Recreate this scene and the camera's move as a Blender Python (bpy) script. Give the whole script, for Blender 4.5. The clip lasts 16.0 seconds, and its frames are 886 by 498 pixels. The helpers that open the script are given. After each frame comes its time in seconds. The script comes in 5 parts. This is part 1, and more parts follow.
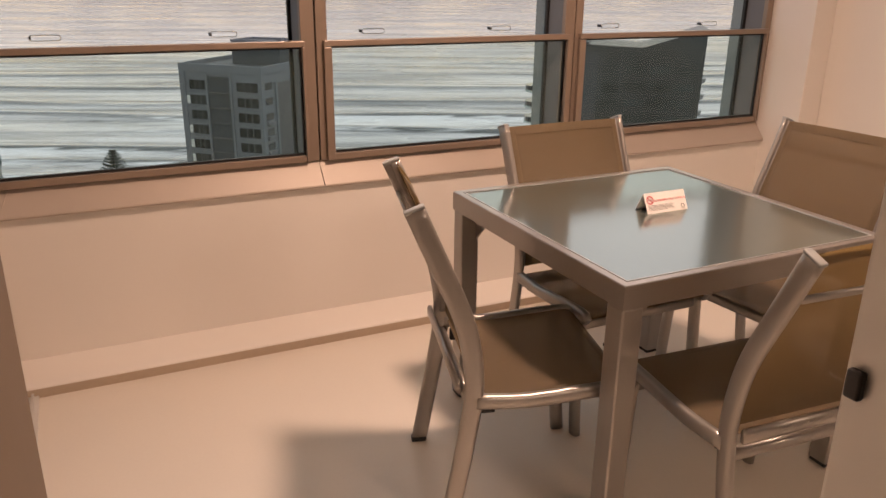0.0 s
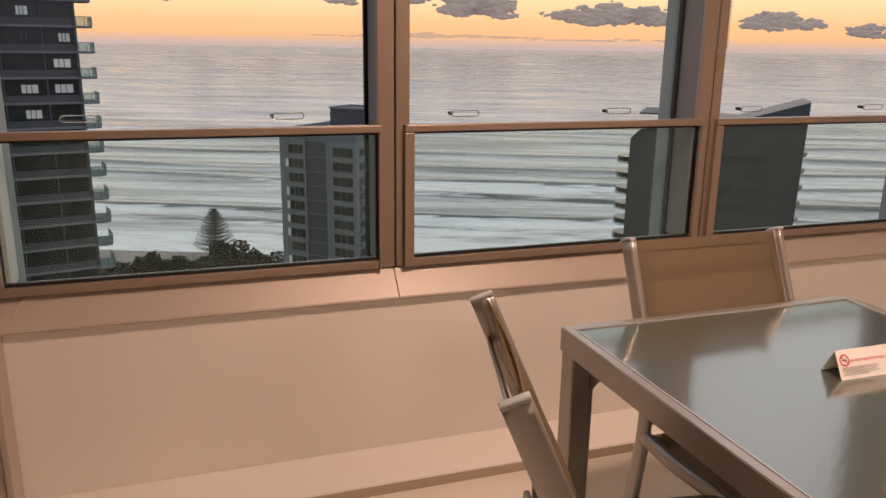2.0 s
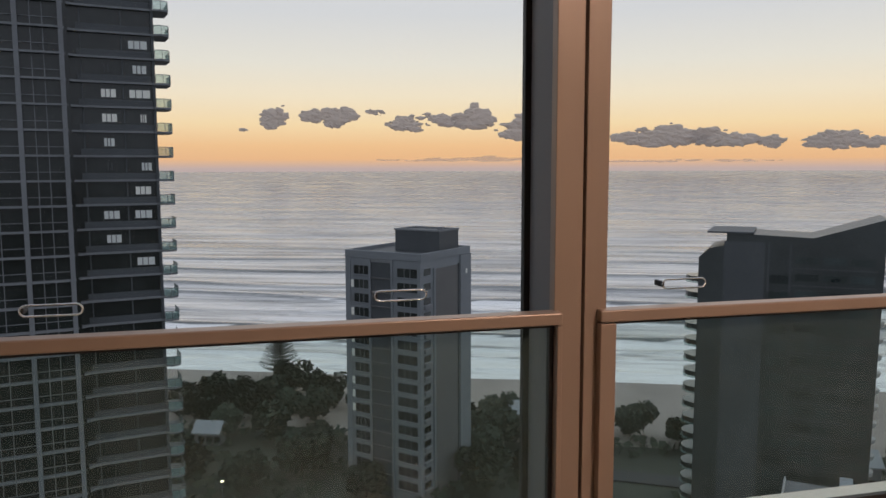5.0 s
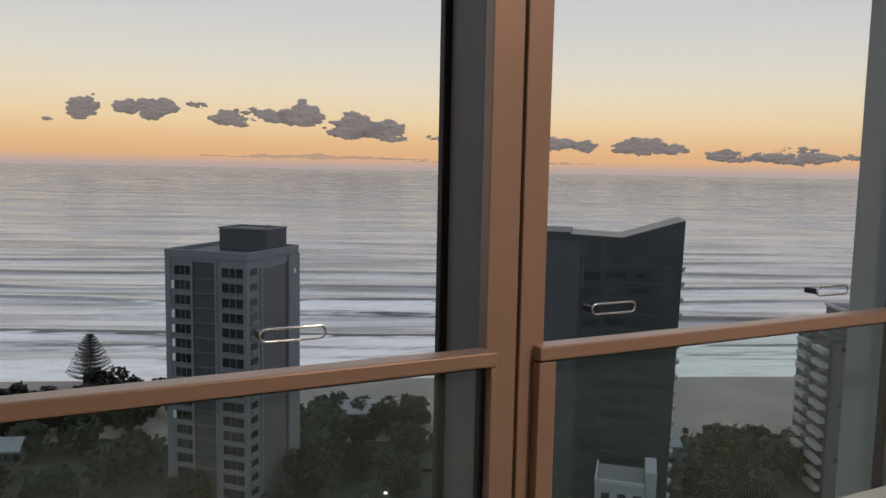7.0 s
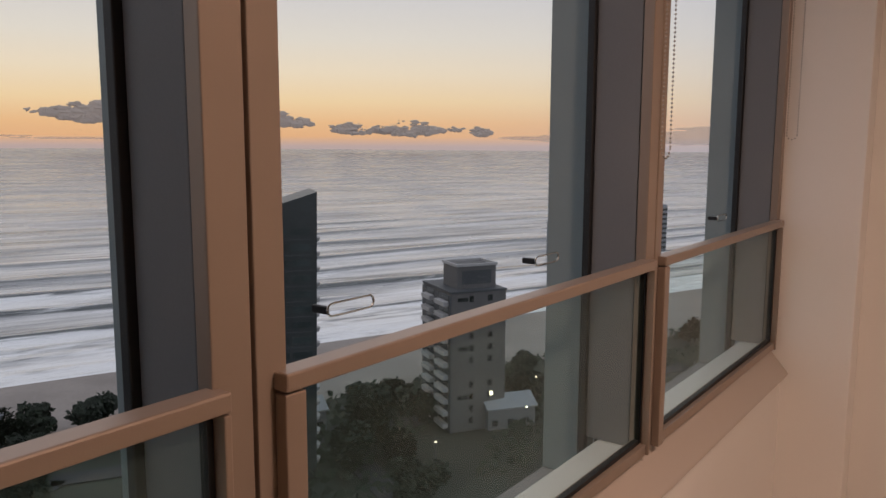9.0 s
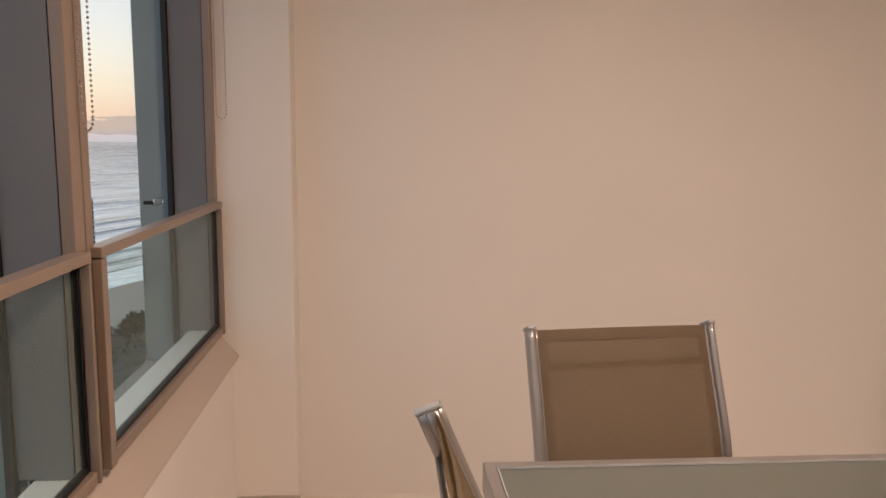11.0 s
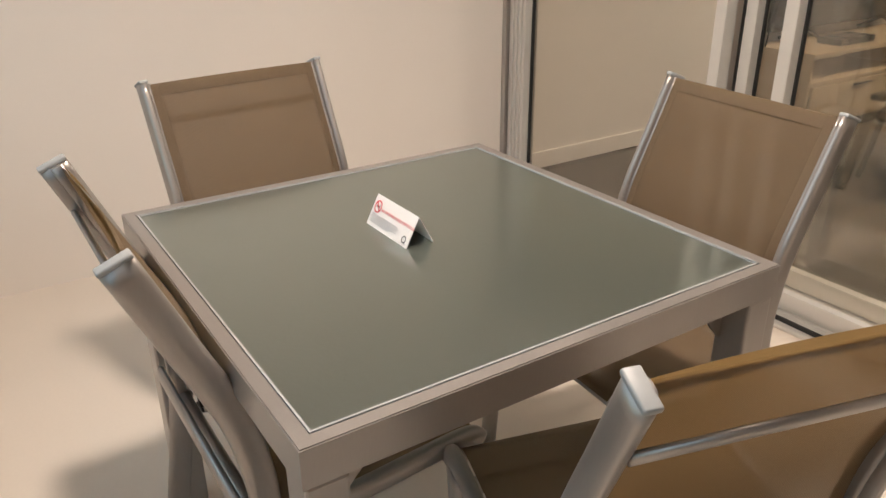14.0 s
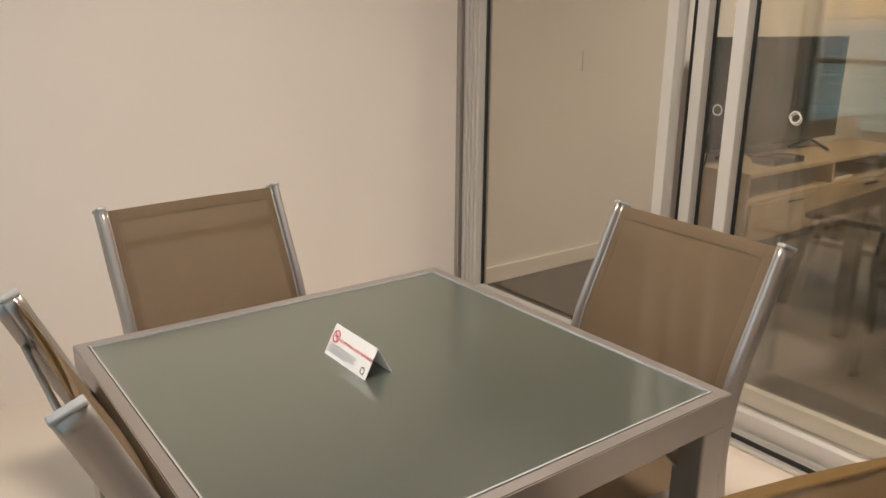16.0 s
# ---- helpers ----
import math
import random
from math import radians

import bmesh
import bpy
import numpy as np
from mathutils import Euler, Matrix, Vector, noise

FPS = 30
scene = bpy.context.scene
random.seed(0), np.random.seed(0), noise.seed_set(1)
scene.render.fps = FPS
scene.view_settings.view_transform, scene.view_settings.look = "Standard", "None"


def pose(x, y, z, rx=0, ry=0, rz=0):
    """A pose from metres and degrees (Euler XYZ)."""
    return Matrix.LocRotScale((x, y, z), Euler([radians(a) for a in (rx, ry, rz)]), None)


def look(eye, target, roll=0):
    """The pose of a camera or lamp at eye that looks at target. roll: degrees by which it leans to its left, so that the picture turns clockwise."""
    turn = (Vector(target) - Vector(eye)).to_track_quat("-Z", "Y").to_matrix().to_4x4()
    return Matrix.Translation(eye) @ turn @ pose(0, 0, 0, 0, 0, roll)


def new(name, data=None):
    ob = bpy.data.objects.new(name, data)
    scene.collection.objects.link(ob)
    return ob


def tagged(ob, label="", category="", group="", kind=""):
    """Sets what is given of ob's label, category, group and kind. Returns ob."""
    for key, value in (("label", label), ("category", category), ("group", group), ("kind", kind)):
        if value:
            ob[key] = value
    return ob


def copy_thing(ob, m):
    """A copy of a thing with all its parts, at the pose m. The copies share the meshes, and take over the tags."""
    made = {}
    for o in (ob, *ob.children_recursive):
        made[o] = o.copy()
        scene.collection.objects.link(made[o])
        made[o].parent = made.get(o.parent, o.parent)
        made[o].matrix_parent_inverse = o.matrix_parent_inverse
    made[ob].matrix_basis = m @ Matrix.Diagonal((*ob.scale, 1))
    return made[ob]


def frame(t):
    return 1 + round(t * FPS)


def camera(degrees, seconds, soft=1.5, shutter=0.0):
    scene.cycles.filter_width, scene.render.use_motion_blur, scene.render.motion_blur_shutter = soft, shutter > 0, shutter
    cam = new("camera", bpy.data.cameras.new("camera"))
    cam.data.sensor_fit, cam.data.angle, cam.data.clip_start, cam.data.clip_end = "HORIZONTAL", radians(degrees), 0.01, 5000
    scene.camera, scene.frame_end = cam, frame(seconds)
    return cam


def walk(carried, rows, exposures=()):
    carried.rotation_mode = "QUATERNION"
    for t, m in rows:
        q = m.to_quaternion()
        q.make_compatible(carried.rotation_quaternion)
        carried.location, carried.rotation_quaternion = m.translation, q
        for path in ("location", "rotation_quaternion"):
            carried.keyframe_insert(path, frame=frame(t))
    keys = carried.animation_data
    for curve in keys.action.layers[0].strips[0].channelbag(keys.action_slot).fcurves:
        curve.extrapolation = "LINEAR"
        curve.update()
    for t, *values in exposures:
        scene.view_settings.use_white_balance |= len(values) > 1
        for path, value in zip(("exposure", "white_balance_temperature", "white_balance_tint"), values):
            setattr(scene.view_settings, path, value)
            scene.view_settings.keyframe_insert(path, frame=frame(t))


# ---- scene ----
cam = camera(59.7, 16.0)
PATH = [
    (0, (-1.533, -1.749, 1.413), (-0.722, -0.048, 0.742), 0.6),
    (0.5, (-1.414, -1.6, 1.419), (-0.701, 0.157, 0.784), 2.2),
    (1, (-1.36, -1.471, 1.413), (-0.746, 0.329, 0.793), 1.5),
    (1.5, (-1.353, -1.313, 1.419), (-0.736, 0.498, 0.838), 0.6),
    (2, (-1.314, -1.168, 1.416), (-0.692, 0.662, 0.905), 0.8),
    (2.5, (-1.244, -0.959, 1.42), (-0.714, 0.924, 1.002), 0.5),
    (3, (-1.232, -0.818, 1.416), (-0.807, 1.097, 1.024), 0.8),
    (3.5, (-1.286, -0.67, 1.435), (-0.855, 1.253, 1.093), -0.1),
    (3.7, (-1.308, -0.605, 1.444), (-0.846, 1.315, 1.129), -0.6),
    (5.8, (-1.239, 0.076, 1.426), (-0.731, 2.002, 1.241), 0.7),
    (6, (-1.316, 0.027, 1.454), (-0.748, 1.935, 1.268), 0.4),
    (6.5, (-1.366, 0.089, 1.45), (-0.634, 1.939, 1.243), 0.5),
    (7, (-1.3, 0.238, 1.441), (-0.406, 2.014, 1.232), 1.1),
    (7.5, (-1.266, 0.325, 1.452), (-0.242, 2.03, 1.248), 1.8),
    (8, (-1.245, 0.408, 1.434), (-0.042, 1.988, 1.2), 1.8),
    (8.2, (-1.246, 0.446, 1.438), (0.05, 1.949, 1.192), 1.4),
    (10.3, (-1.053, 0.635, 1.395), (0.875, 1.1, 1.131), 0.4),
    (10.5, (-1.029, 0.632, 1.392), (0.93, 0.935, 1.126), 0.7),
    (11, (-1.027, 0.643, 1.389), (0.947, 0.498, 1.107), 0.5),
    (11.5, (-1.055, 0.69, 1.389), (0.849, 0.18, 1.046), -0.0),
    (12, (-1.084, 0.685, 1.37), (0.69, -0.137, 0.95), -0.2),
    (12.5, (-1.102, 0.686, 1.367), (0.56, -0.311, 0.875), -0.0),
    (13, (-1.124, 0.692, 1.353), (0.481, -0.351, 0.775), -0.3),
    (13.5, (-1.137, 0.698, 1.332), (0.42, -0.339, 0.623), -0.4),
    (14, (-1.145, 0.699, 1.321), (0.385, -0.293, 0.5), -0.5),
    (14.5, (-1.153, 0.698, 1.316), (0.365, -0.269, 0.444), -0.7),
    (15, (-1.151, 0.702, 1.322), (0.365, -0.281, 0.465), -0.6),
    (15.5, (-1.147, 0.709, 1.344), (0.386, -0.349, 0.614), -0.2),
    (16, (-1.142, 0.708, 1.371), (0.398, -0.437, 0.807), 0.5),
]
SKY, LAMP, ROOM = 1.45, 44.0, 50.0      # sky strength, lamp watts
CLOUDS = [(1.96, 3.37, 1.7, 1.9), (5.74, 3.5, 3.3, 1.9), (9.25, 4.0, 1.73, 0.62), (12.42, 3.25, 4.5, 1.6), (16.2, 3.38, 2.12, 2.05), (19.8, 2.75, 3.4, 2.0), (22.9, 2.50, 4.0, 1.9), (25.7, 2.17, 0.9, 0.41),
          (29.3, 2.25, 6.0, 2.1), (33.6, 2.05, 4.2, 1.6), (37.1, 1.70, 1.85, 1.15), (41.3, 1.69, 5.1, 1.46), (47.4, 1.2, 4.0, 1.2), (51.0, 1.12, 4.6, 1.3), (55.2, 0.97, 3.2, 0.95), (-0.34, 2.73, 1.0, 0.4)]
EXPOSURES = [(0, 0.18, 7150, 18), (1.5, -0.02, 7200, 20), (3.5, -0.08, 6300, 10), (5.8, -0.40, 6550, 14), (8.2, -0.45, 6550, 14),
             (10.3, -0.26, 6850, 22), (11.2, 0.18, 6200, 6), (12.5, 0.36, 5550, -2), (13.5, 0.46, 5650, -3), (14.7, 0.58, 5650, -1), (16, 0.42, 5650, -4)]
walk(cam, [(t, look(eye, target, roll)) for t, eye, target, roll in PATH], EXPOSURES)

# ---- world: sky before sunrise ----
world = bpy.data.worlds.new("sky")
scene.world = world
world.use_nodes = True
wn, wl = world.node_tree.nodes, world.node_tree.links
wn.clear()
w_out = wn.new("ShaderNodeOutputWorld")
w_bg = wn.new("ShaderNodeBackground")
w_co = wn.new("ShaderNodeTexCoord")
w_sep = wn.new("ShaderNodeSeparateXYZ")
wl.new(w_co.outputs["Generated"], w_sep.inputs[0])


def ramp(nodes, stops, mode="LINEAR"):
    r = nodes.new("ShaderNodeValToRGB")
    r.color_ramp.interpolation = mode
    e = r.color_ramp.elements
    while len(e) < len(stops):
        e.new(0.5)
    for el, (p, c) in zip(e, stops):
        el.position = p
        el.color = (*c, 1)
    return r


w_map = wn.new("ShaderNodeMapRange")
w_map.inputs["From Min"].default_value, w_map.inputs["From Max"].default_value = -0.02, 0.48
wl.new(w_sep.outputs["Z"], w_map.inputs["Value"])
# height ramp: 0.04 is the horizon, about 0.035 a degree
w_ramp = ramp(wn, [(0.0, (0.36, 0.32, 0.33)), (0.038, (0.46, 0.36, 0.34)), (0.062, (0.72, 0.42, 0.22)), (0.095, (0.76, 0.47, 0.24)),
                   (0.15, (0.80, 0.61, 0.36)), (0.22, (0.77, 0.67, 0.50)), (0.30, (0.69, 0.66, 0.58)), (0.42, (0.58, 0.59, 0.60)), (1.0, (0.62, 0.66, 0.74))])
wl.new(w_map.outputs[0], w_ramp.inputs[0])
# the glow lies over the sea; the sky behind is duller and bluer
w_dot = wn.new("ShaderNodeVectorMath")
w_dot.operation = "DOT_PRODUCT"
w_dot.inputs[1].default_value = (0.36, 0.93, 0.05)
wl.new(w_co.outputs["Generated"], w_dot.inputs[0])
w_side = wn.new("ShaderNodeMapRange")
w_side.interpolation_type = "SMOOTHSTEP"
w_side.inputs["From Min"].default_value, w_side.inputs["From Max"].default_value = 0.12, 0.97
wl.new(w_dot.outputs["Value"], w_side.inputs["Value"])
w_mix = wn.new("ShaderNodeMix")
w_mix.data_type = "RGBA"
wl.new(w_side.outputs[0], w_mix.inputs["Factor"])
w_mix.inputs["A"].default_value = (0.44, 0.48, 0.56, 1)
wl.new(w_ramp.outputs[0], w_mix.inputs["B"])
wl.new(w_mix.outputs["Result"], w_bg.inputs["Color"])
w_bg.inputs["Strength"].default_value = SKY
wl.new(w_bg.outputs[0], w_out.inputs["Surface"])


def area_lamp(name, m, size, watts, colour, shape="DISK", size_y=None):
    d = bpy.data.lights.new(name, "AREA")
    d.shape, d.size, d.energy, d.color = shape, size, watts, colour
    if size_y:
        d.size_y = size_y
    ob = new(name, d)
    ob.matrix_world = m
    return tagged(ob, kind="structure")


area_lamp("balcony_lamp_light", pose(-0.18, -0.12, 2.47), 0.26, LAMP, (1.0, 0.71, 0.555))
area_lamp("living_room_light", pose(0.2, -4.4, 2.5), 0.9, ROOM, (1.0, 0.75, 0.58))

# ---- materials ----


def mat(name, colour, rough=0.6, metal=0.0, spread=0.06, scale=6.0, bump=0.0, bump_scale=60.0, fine=0.03, spec=0.5, stretch=(1, 1, 1), island=0.0):
    """Principled surface with colour variation at two scales and a fine relief."""
    m = bpy.data.materials.new(name)
    m.use_nodes = True
    n, l = m.node_tree.nodes, m.node_tree.links
    b = n["Principled BSDF"]
    b.inputs["Metallic"].default_value = metal
    b.inputs["Specular IOR Level"].default_value = spec
    co = n.new("ShaderNodeTexCoord")
    mp = n.new("ShaderNodeMapping")
    mp.inputs["Scale"].default_value = stretch
    l.new(co.outputs["Object"], mp.inputs["Vector"])
    big, small = n.new("ShaderNodeTexNoise"), n.new("ShaderNodeTexNoise")
    big.inputs["Scale"].default_value, small.inputs["Scale"].default_value = scale, bump_scale
    big.inputs["Detail"].default_value, small.inputs["Detail"].default_value = 3, 4
    for t in (big, small):
        l.new(mp.outputs[0], t.inputs["Vector"])
    lo = [max(0, c * (1 - spread)) for c in colour]
    hi = [min(1, c * (1 + spread)) for c in colour]
    r = ramp(n, [(0.3, lo), (0.7, hi)])
    l.new(big.outputs["Fac"], r.inputs[0])
    last = r.outputs[0]
    hsv = n.new("ShaderNodeHueSaturation")
    mr = n.new("ShaderNodeMapRange")
    mr.inputs["To Min"].default_value, mr.inputs["To Max"].default_value = 1 - fine * 2, 1 + fine * 2
    l.new(small.outputs["Fac"], mr.inputs["Value"])
    l.new(mr.outputs[0], hsv.inputs["Value"])
    l.new(last, hsv.inputs["Color"])
    last = hsv.outputs[0]
    if island:
        info = n.new("ShaderNodeObjectInfo")
        h2 = n.new("ShaderNodeHueSaturation")
        m2 = n.new("ShaderNodeMapRange")
        m2.inputs["To Min"].default_value, m2.inputs["To Max"].default_value = 1 - island, 1 + island
        l.new(info.outputs["Random"], m2.inputs["Value"])
        l.new(m2.outputs[0], h2.inputs["Value"])
        l.new(last, h2.inputs["Color"])
        last = h2.outputs[0]
    l.new(last, b.inputs["Base Color"])
    rr = n.new("ShaderNodeMapRange")
    rr.inputs["To Min"].default_value, rr.inputs["To Max"].default_value = max(0.02, rough - 0.06), min(1, rough + 0.06)
    l.new(big.outputs["Fac"], rr.inputs["Value"])
    l.new(rr.outputs[0], b.inputs["Roughness"])
    if bump:
        bp = n.new("ShaderNodeBump")
        bp.inputs["Strength"].default_value, bp.inputs["Distance"].default_value = bump, 0.002
        l.new(small.outputs["Fac"], bp.inputs["Height"])
        l.new(bp.outputs[0], b.inputs["Normal"])
    return m


def glass_mat(name, tint, rough=0.0, dust=0.0, gloss=1.0, f0=0.02, top=0.5):
    """Thin pane: tinted see-through, Fresnel mirror, a veil of dust."""
    m = bpy.data.materials.new(name)
    m.use_nodes = True
    n, l = m.node_tree.nodes, m.node_tree.links
    n.clear()
    out = n.new("ShaderNodeOutputMaterial")
    tr = n.new("ShaderNodeBsdfTransparent")
    tr.inputs["Color"].default_value = (*tint, 1)
    gl = n.new("ShaderNodeBsdfGlossy")
    gl.inputs["Roughness"].default_value = rough
    gl.inputs["Color"].default_value = (gloss, gloss, gloss, 1)
    lw = n.new("ShaderNodeLayerWeight")
    lw.inputs["Blend"].default_value = 0.5
    pw = n.new("ShaderNodeMath")
    pw.operation = "POWER"
    pw.inputs[1].default_value = 5.0
    l.new(lw.outputs["Facing"], pw.inputs[0])
    fr = n.new("ShaderNodeMapRange")
    fr.inputs["To Min"].default_value, fr.inputs["To Max"].default_value = f0, top
    l.new(pw.outputs[0], fr.inputs["Value"])
    mx = n.new("ShaderNodeMixShader")
    l.new(fr.outputs[0], mx.inputs[0])
    l.new(tr.outputs[0], mx.inputs[1])
    l.new(gl.outputs[0], mx.inputs[2])
    last = mx.outputs[0]
    if dust:
        df = n.new("ShaderNodeBsdfDiffuse")
        df.inputs["Color"].default_value = (0.36, 0.52, 0.50, 1)
        co = n.new("ShaderNodeTexCoord")
        ns = n.new("ShaderNodeTexNoise")
        ns.inputs["Scale"].default_value = 3.0
        ns.inputs["Detail"].default_value = 5
        l.new(co.outputs["Object"], ns.inputs["Vector"])
        mr = n.new("ShaderNodeMapRange")
        mr.inputs["From Min"].default_value, mr.inputs["From Max"].default_value = 0.3, 0.75
        mr.inputs["To Min"].default_value, mr.inputs["To Max"].default_value = dust * 0.6, dust * 1.5
        l.new(ns.outputs["Fac"], mr.inputs["Value"])
        m2 = n.new("ShaderNodeMixShader")
        l.new(mr.outputs[0], m2.inputs[0])
        l.new(last, m2.inputs[1])
        l.new(df.outputs[0], m2.inputs[2])
        last = m2.outputs[0]
    l.new(last, out.inputs["Surface"])
    return m


def glow_mat(name, colour, strength):
    m = bpy.data.materials.new(name)
    m.use_nodes = True
    b = m.node_tree.nodes["Principled BSDF"]
    b.inputs["Base Color"].default_value = (*colour, 1)
    b.inputs["Emission Color"].default_value = (*colour, 1)
    b.inputs["Emission Strength"].default_value = strength
    return m


def sling_mat(name="sling_fabric", clear=0.25):
    """Woven outdoor mesh: two crossing sets of threads with tiny holes."""
    m = bpy.data.materials.new(name)
    m.use_nodes = True
    n, l = m.node_tree.nodes, m.node_tree.links
    b = n["Principled BSDF"]
    b.inputs["Roughness"].default_value = 0.62
    b.inputs["Specular IOR Level"].default_value = 0.15
    co = n.new("ShaderNodeTexCoord")
    mp, wv = n.new("ShaderNodeMapping"), n.new("ShaderNodeTexNoise")
    mp.inputs["Scale"].default_value = (1.0, 0.5, 0.5)
    wv.inputs["Scale"].default_value, wv.inputs["Detail"].default_value = 900, 1
    l.new(co.outputs["Object"], mp.inputs[0])
    l.new(mp.outputs[0], wv.inputs["Vector"])
    ns = n.new("ShaderNodeTexNoise")
    ns.inputs["Scale"].default_value = 7
    ns.inputs["Detail"].default_value = 4
    l.new(co.outputs["Object"], ns.inputs["Vector"])
    r = ramp(n, [(0.2, (0.105, 0.080, 0.052)), (0.8, (0.235, 0.180, 0.122))])
    thread, blend = n.new("ShaderNodeTexWave"), n.new("ShaderNodeMix")
    thread.inputs["Scale"].default_value, thread.inputs["Distortion"].default_value = 112, 0.4
    l.new(co.outputs["Object"], thread.inputs["Vector"])
    blend.inputs["Factor"].default_value = 0.5
    l.new(wv.outputs["Fac"], blend.inputs["A"])
    l.new(thread.outputs["Fac"], blend.inputs["B"])
    l.new(blend.outputs["Result"], r.inputs[0])
    hsv = n.new("ShaderNodeHueSaturation")
    mr = n.new("ShaderNodeMapRange")
    mr.inputs["To Min"].default_value, mr.inputs["To Max"].default_value = 0.88, 1.12
    l.new(ns.outputs["Fac"], mr.inputs["Value"])
    l.new(mr.outputs[0], hsv.inputs["Value"])
    l.new(r.outputs[0], hsv.inputs["Color"])
    l.new(hsv.outputs[0], b.inputs["Base Color"])
    bp = n.new("ShaderNodeBump")
    bp.inputs["Strength"].default_value, bp.inputs["Distance"].default_value = 0.06, 0.0004
    l.new(blend.outputs["Result"], bp.inputs["Height"])
    l.new(bp.outputs[0], b.inputs["Normal"])
    # light from the far side shines through the weave
    tl, glow = n.new("ShaderNodeBsdfTranslucent"), n.new("ShaderNodeMixShader")
    tl.inputs["Color"].default_value = (0.44, 0.295, 0.115, 1)
    glow.inputs[0].default_value = 0.30
    l.new(b.outputs[0], glow.inputs[1])
    l.new(tl.outputs[0], glow.inputs[2])
    tr, mx = n.new("ShaderNodeBsdfTransparent"), n.new("ShaderNodeMixShader")
    mx.inputs[0].default_value = clear
    l.new(glow.outputs[0], mx.inputs[1])
    l.new(tr.outputs[0], mx.inputs[2])
    l.new(mx.outputs[0], n["Material Output"].inputs["Surface"])
    return m


def frosted_mat():
    """Pebbled grey-green tabletop glass."""
    m = bpy.data.materials.new("pebbled_glass")
    m.use_nodes = True
    n, l = m.node_tree.nodes, m.node_tree.links
    n.remove(n["Principled BSDF"])
    df, tl, gl = n.new("ShaderNodeBsdfDiffuse"), n.new("ShaderNodeBsdfTranslucent"), n.new("ShaderNodeBsdfGlossy")
    df.inputs["Color"].default_value = (0.090, 0.104, 0.092, 1)
    tl.inputs["Color"].default_value = (0.33, 0.38, 0.36, 1)
    gl.inputs["Roughness"].default_value = 0.11
    gl.inputs["Color"].default_value = (0.94, 1.0, 0.97, 1)
    co = n.new("ShaderNodeTexCoord")
    v, ns = n.new("ShaderNodeTexVoronoi"), n.new("ShaderNodeTexNoise")
    v.inputs["Scale"].default_value, ns.inputs["Scale"].default_value = 130, 60
    v.feature = "SMOOTH_F1"
    ns.inputs["Detail"].default_value = 3
    l.new(co.outputs["Object"], v.inputs["Vector"])
    l.new(co.outputs["Object"], ns.inputs["Vector"])
    add = n.new("ShaderNodeMath")
    l.new(v.outputs["Distance"], add.inputs[0])
    l.new(ns.outputs["Fac"], add.inputs[1])
    bp = n.new("ShaderNodeBump")
    bp.inputs["Strength"].default_value, bp.inputs["Distance"].default_value = 0.12, 0.0010
    l.new(add.outputs[0], bp.inputs["Height"])
    l.new(bp.outputs[0], gl.inputs["Normal"])
    body, top = n.new("ShaderNodeMixShader"), n.new("ShaderNodeMixShader")
    body.inputs[0].default_value = 0.50
    l.new(df.outputs[0], body.inputs[1])
    l.new(tl.outputs[0], body.inputs[2])
    lw = n.new("ShaderNodeLayerWeight")
    lw.inputs["Blend"].default_value = 0.5
    pw = n.new("ShaderNodeMath")
    pw.operation = "POWER"
    pw.inputs[1].default_value = 2.9
    l.new(lw.outputs["Facing"], pw.inputs[0])
    mr = n.new("ShaderNodeMapRange")
    mr.inputs["To Min"].default_value, mr.inputs["To Max"].default_value = 0.14, 0.80
    l.new(pw.outputs[0], mr.inputs["Value"])
    # the pebbled relief also scatters light widely
    wide, under = n.new("ShaderNodeBsdfGlossy"), n.new("ShaderNodeMixShader")
    wide.inputs["Roughness"].default_value = 0.32
    wide.inputs["Color"].default_value = (0.96, 1.0, 0.97, 1)
    bw = n.new("ShaderNodeBump")
    bw.inputs["Strength"].default_value, bw.inputs["Distance"].default_value = 0.4, 0.0012
    l.new(add.outputs[0], bw.inputs["Height"])
    l.new(bw.outputs[0], wide.inputs["Normal"])
    under.inputs[0].default_value = 0.12
    l.new(body.outputs[0], under.inputs[1])
    l.new(wide.outputs[0], under.inputs[2])
    l.new(mr.outputs[0], top.inputs[0])
    l.new(under.outputs[0], top.inputs[1])
    l.new(gl.outputs[0], top.inputs[2])
    l.new(top.outputs[0], n["Material Output"].inputs["Surface"])
    return m


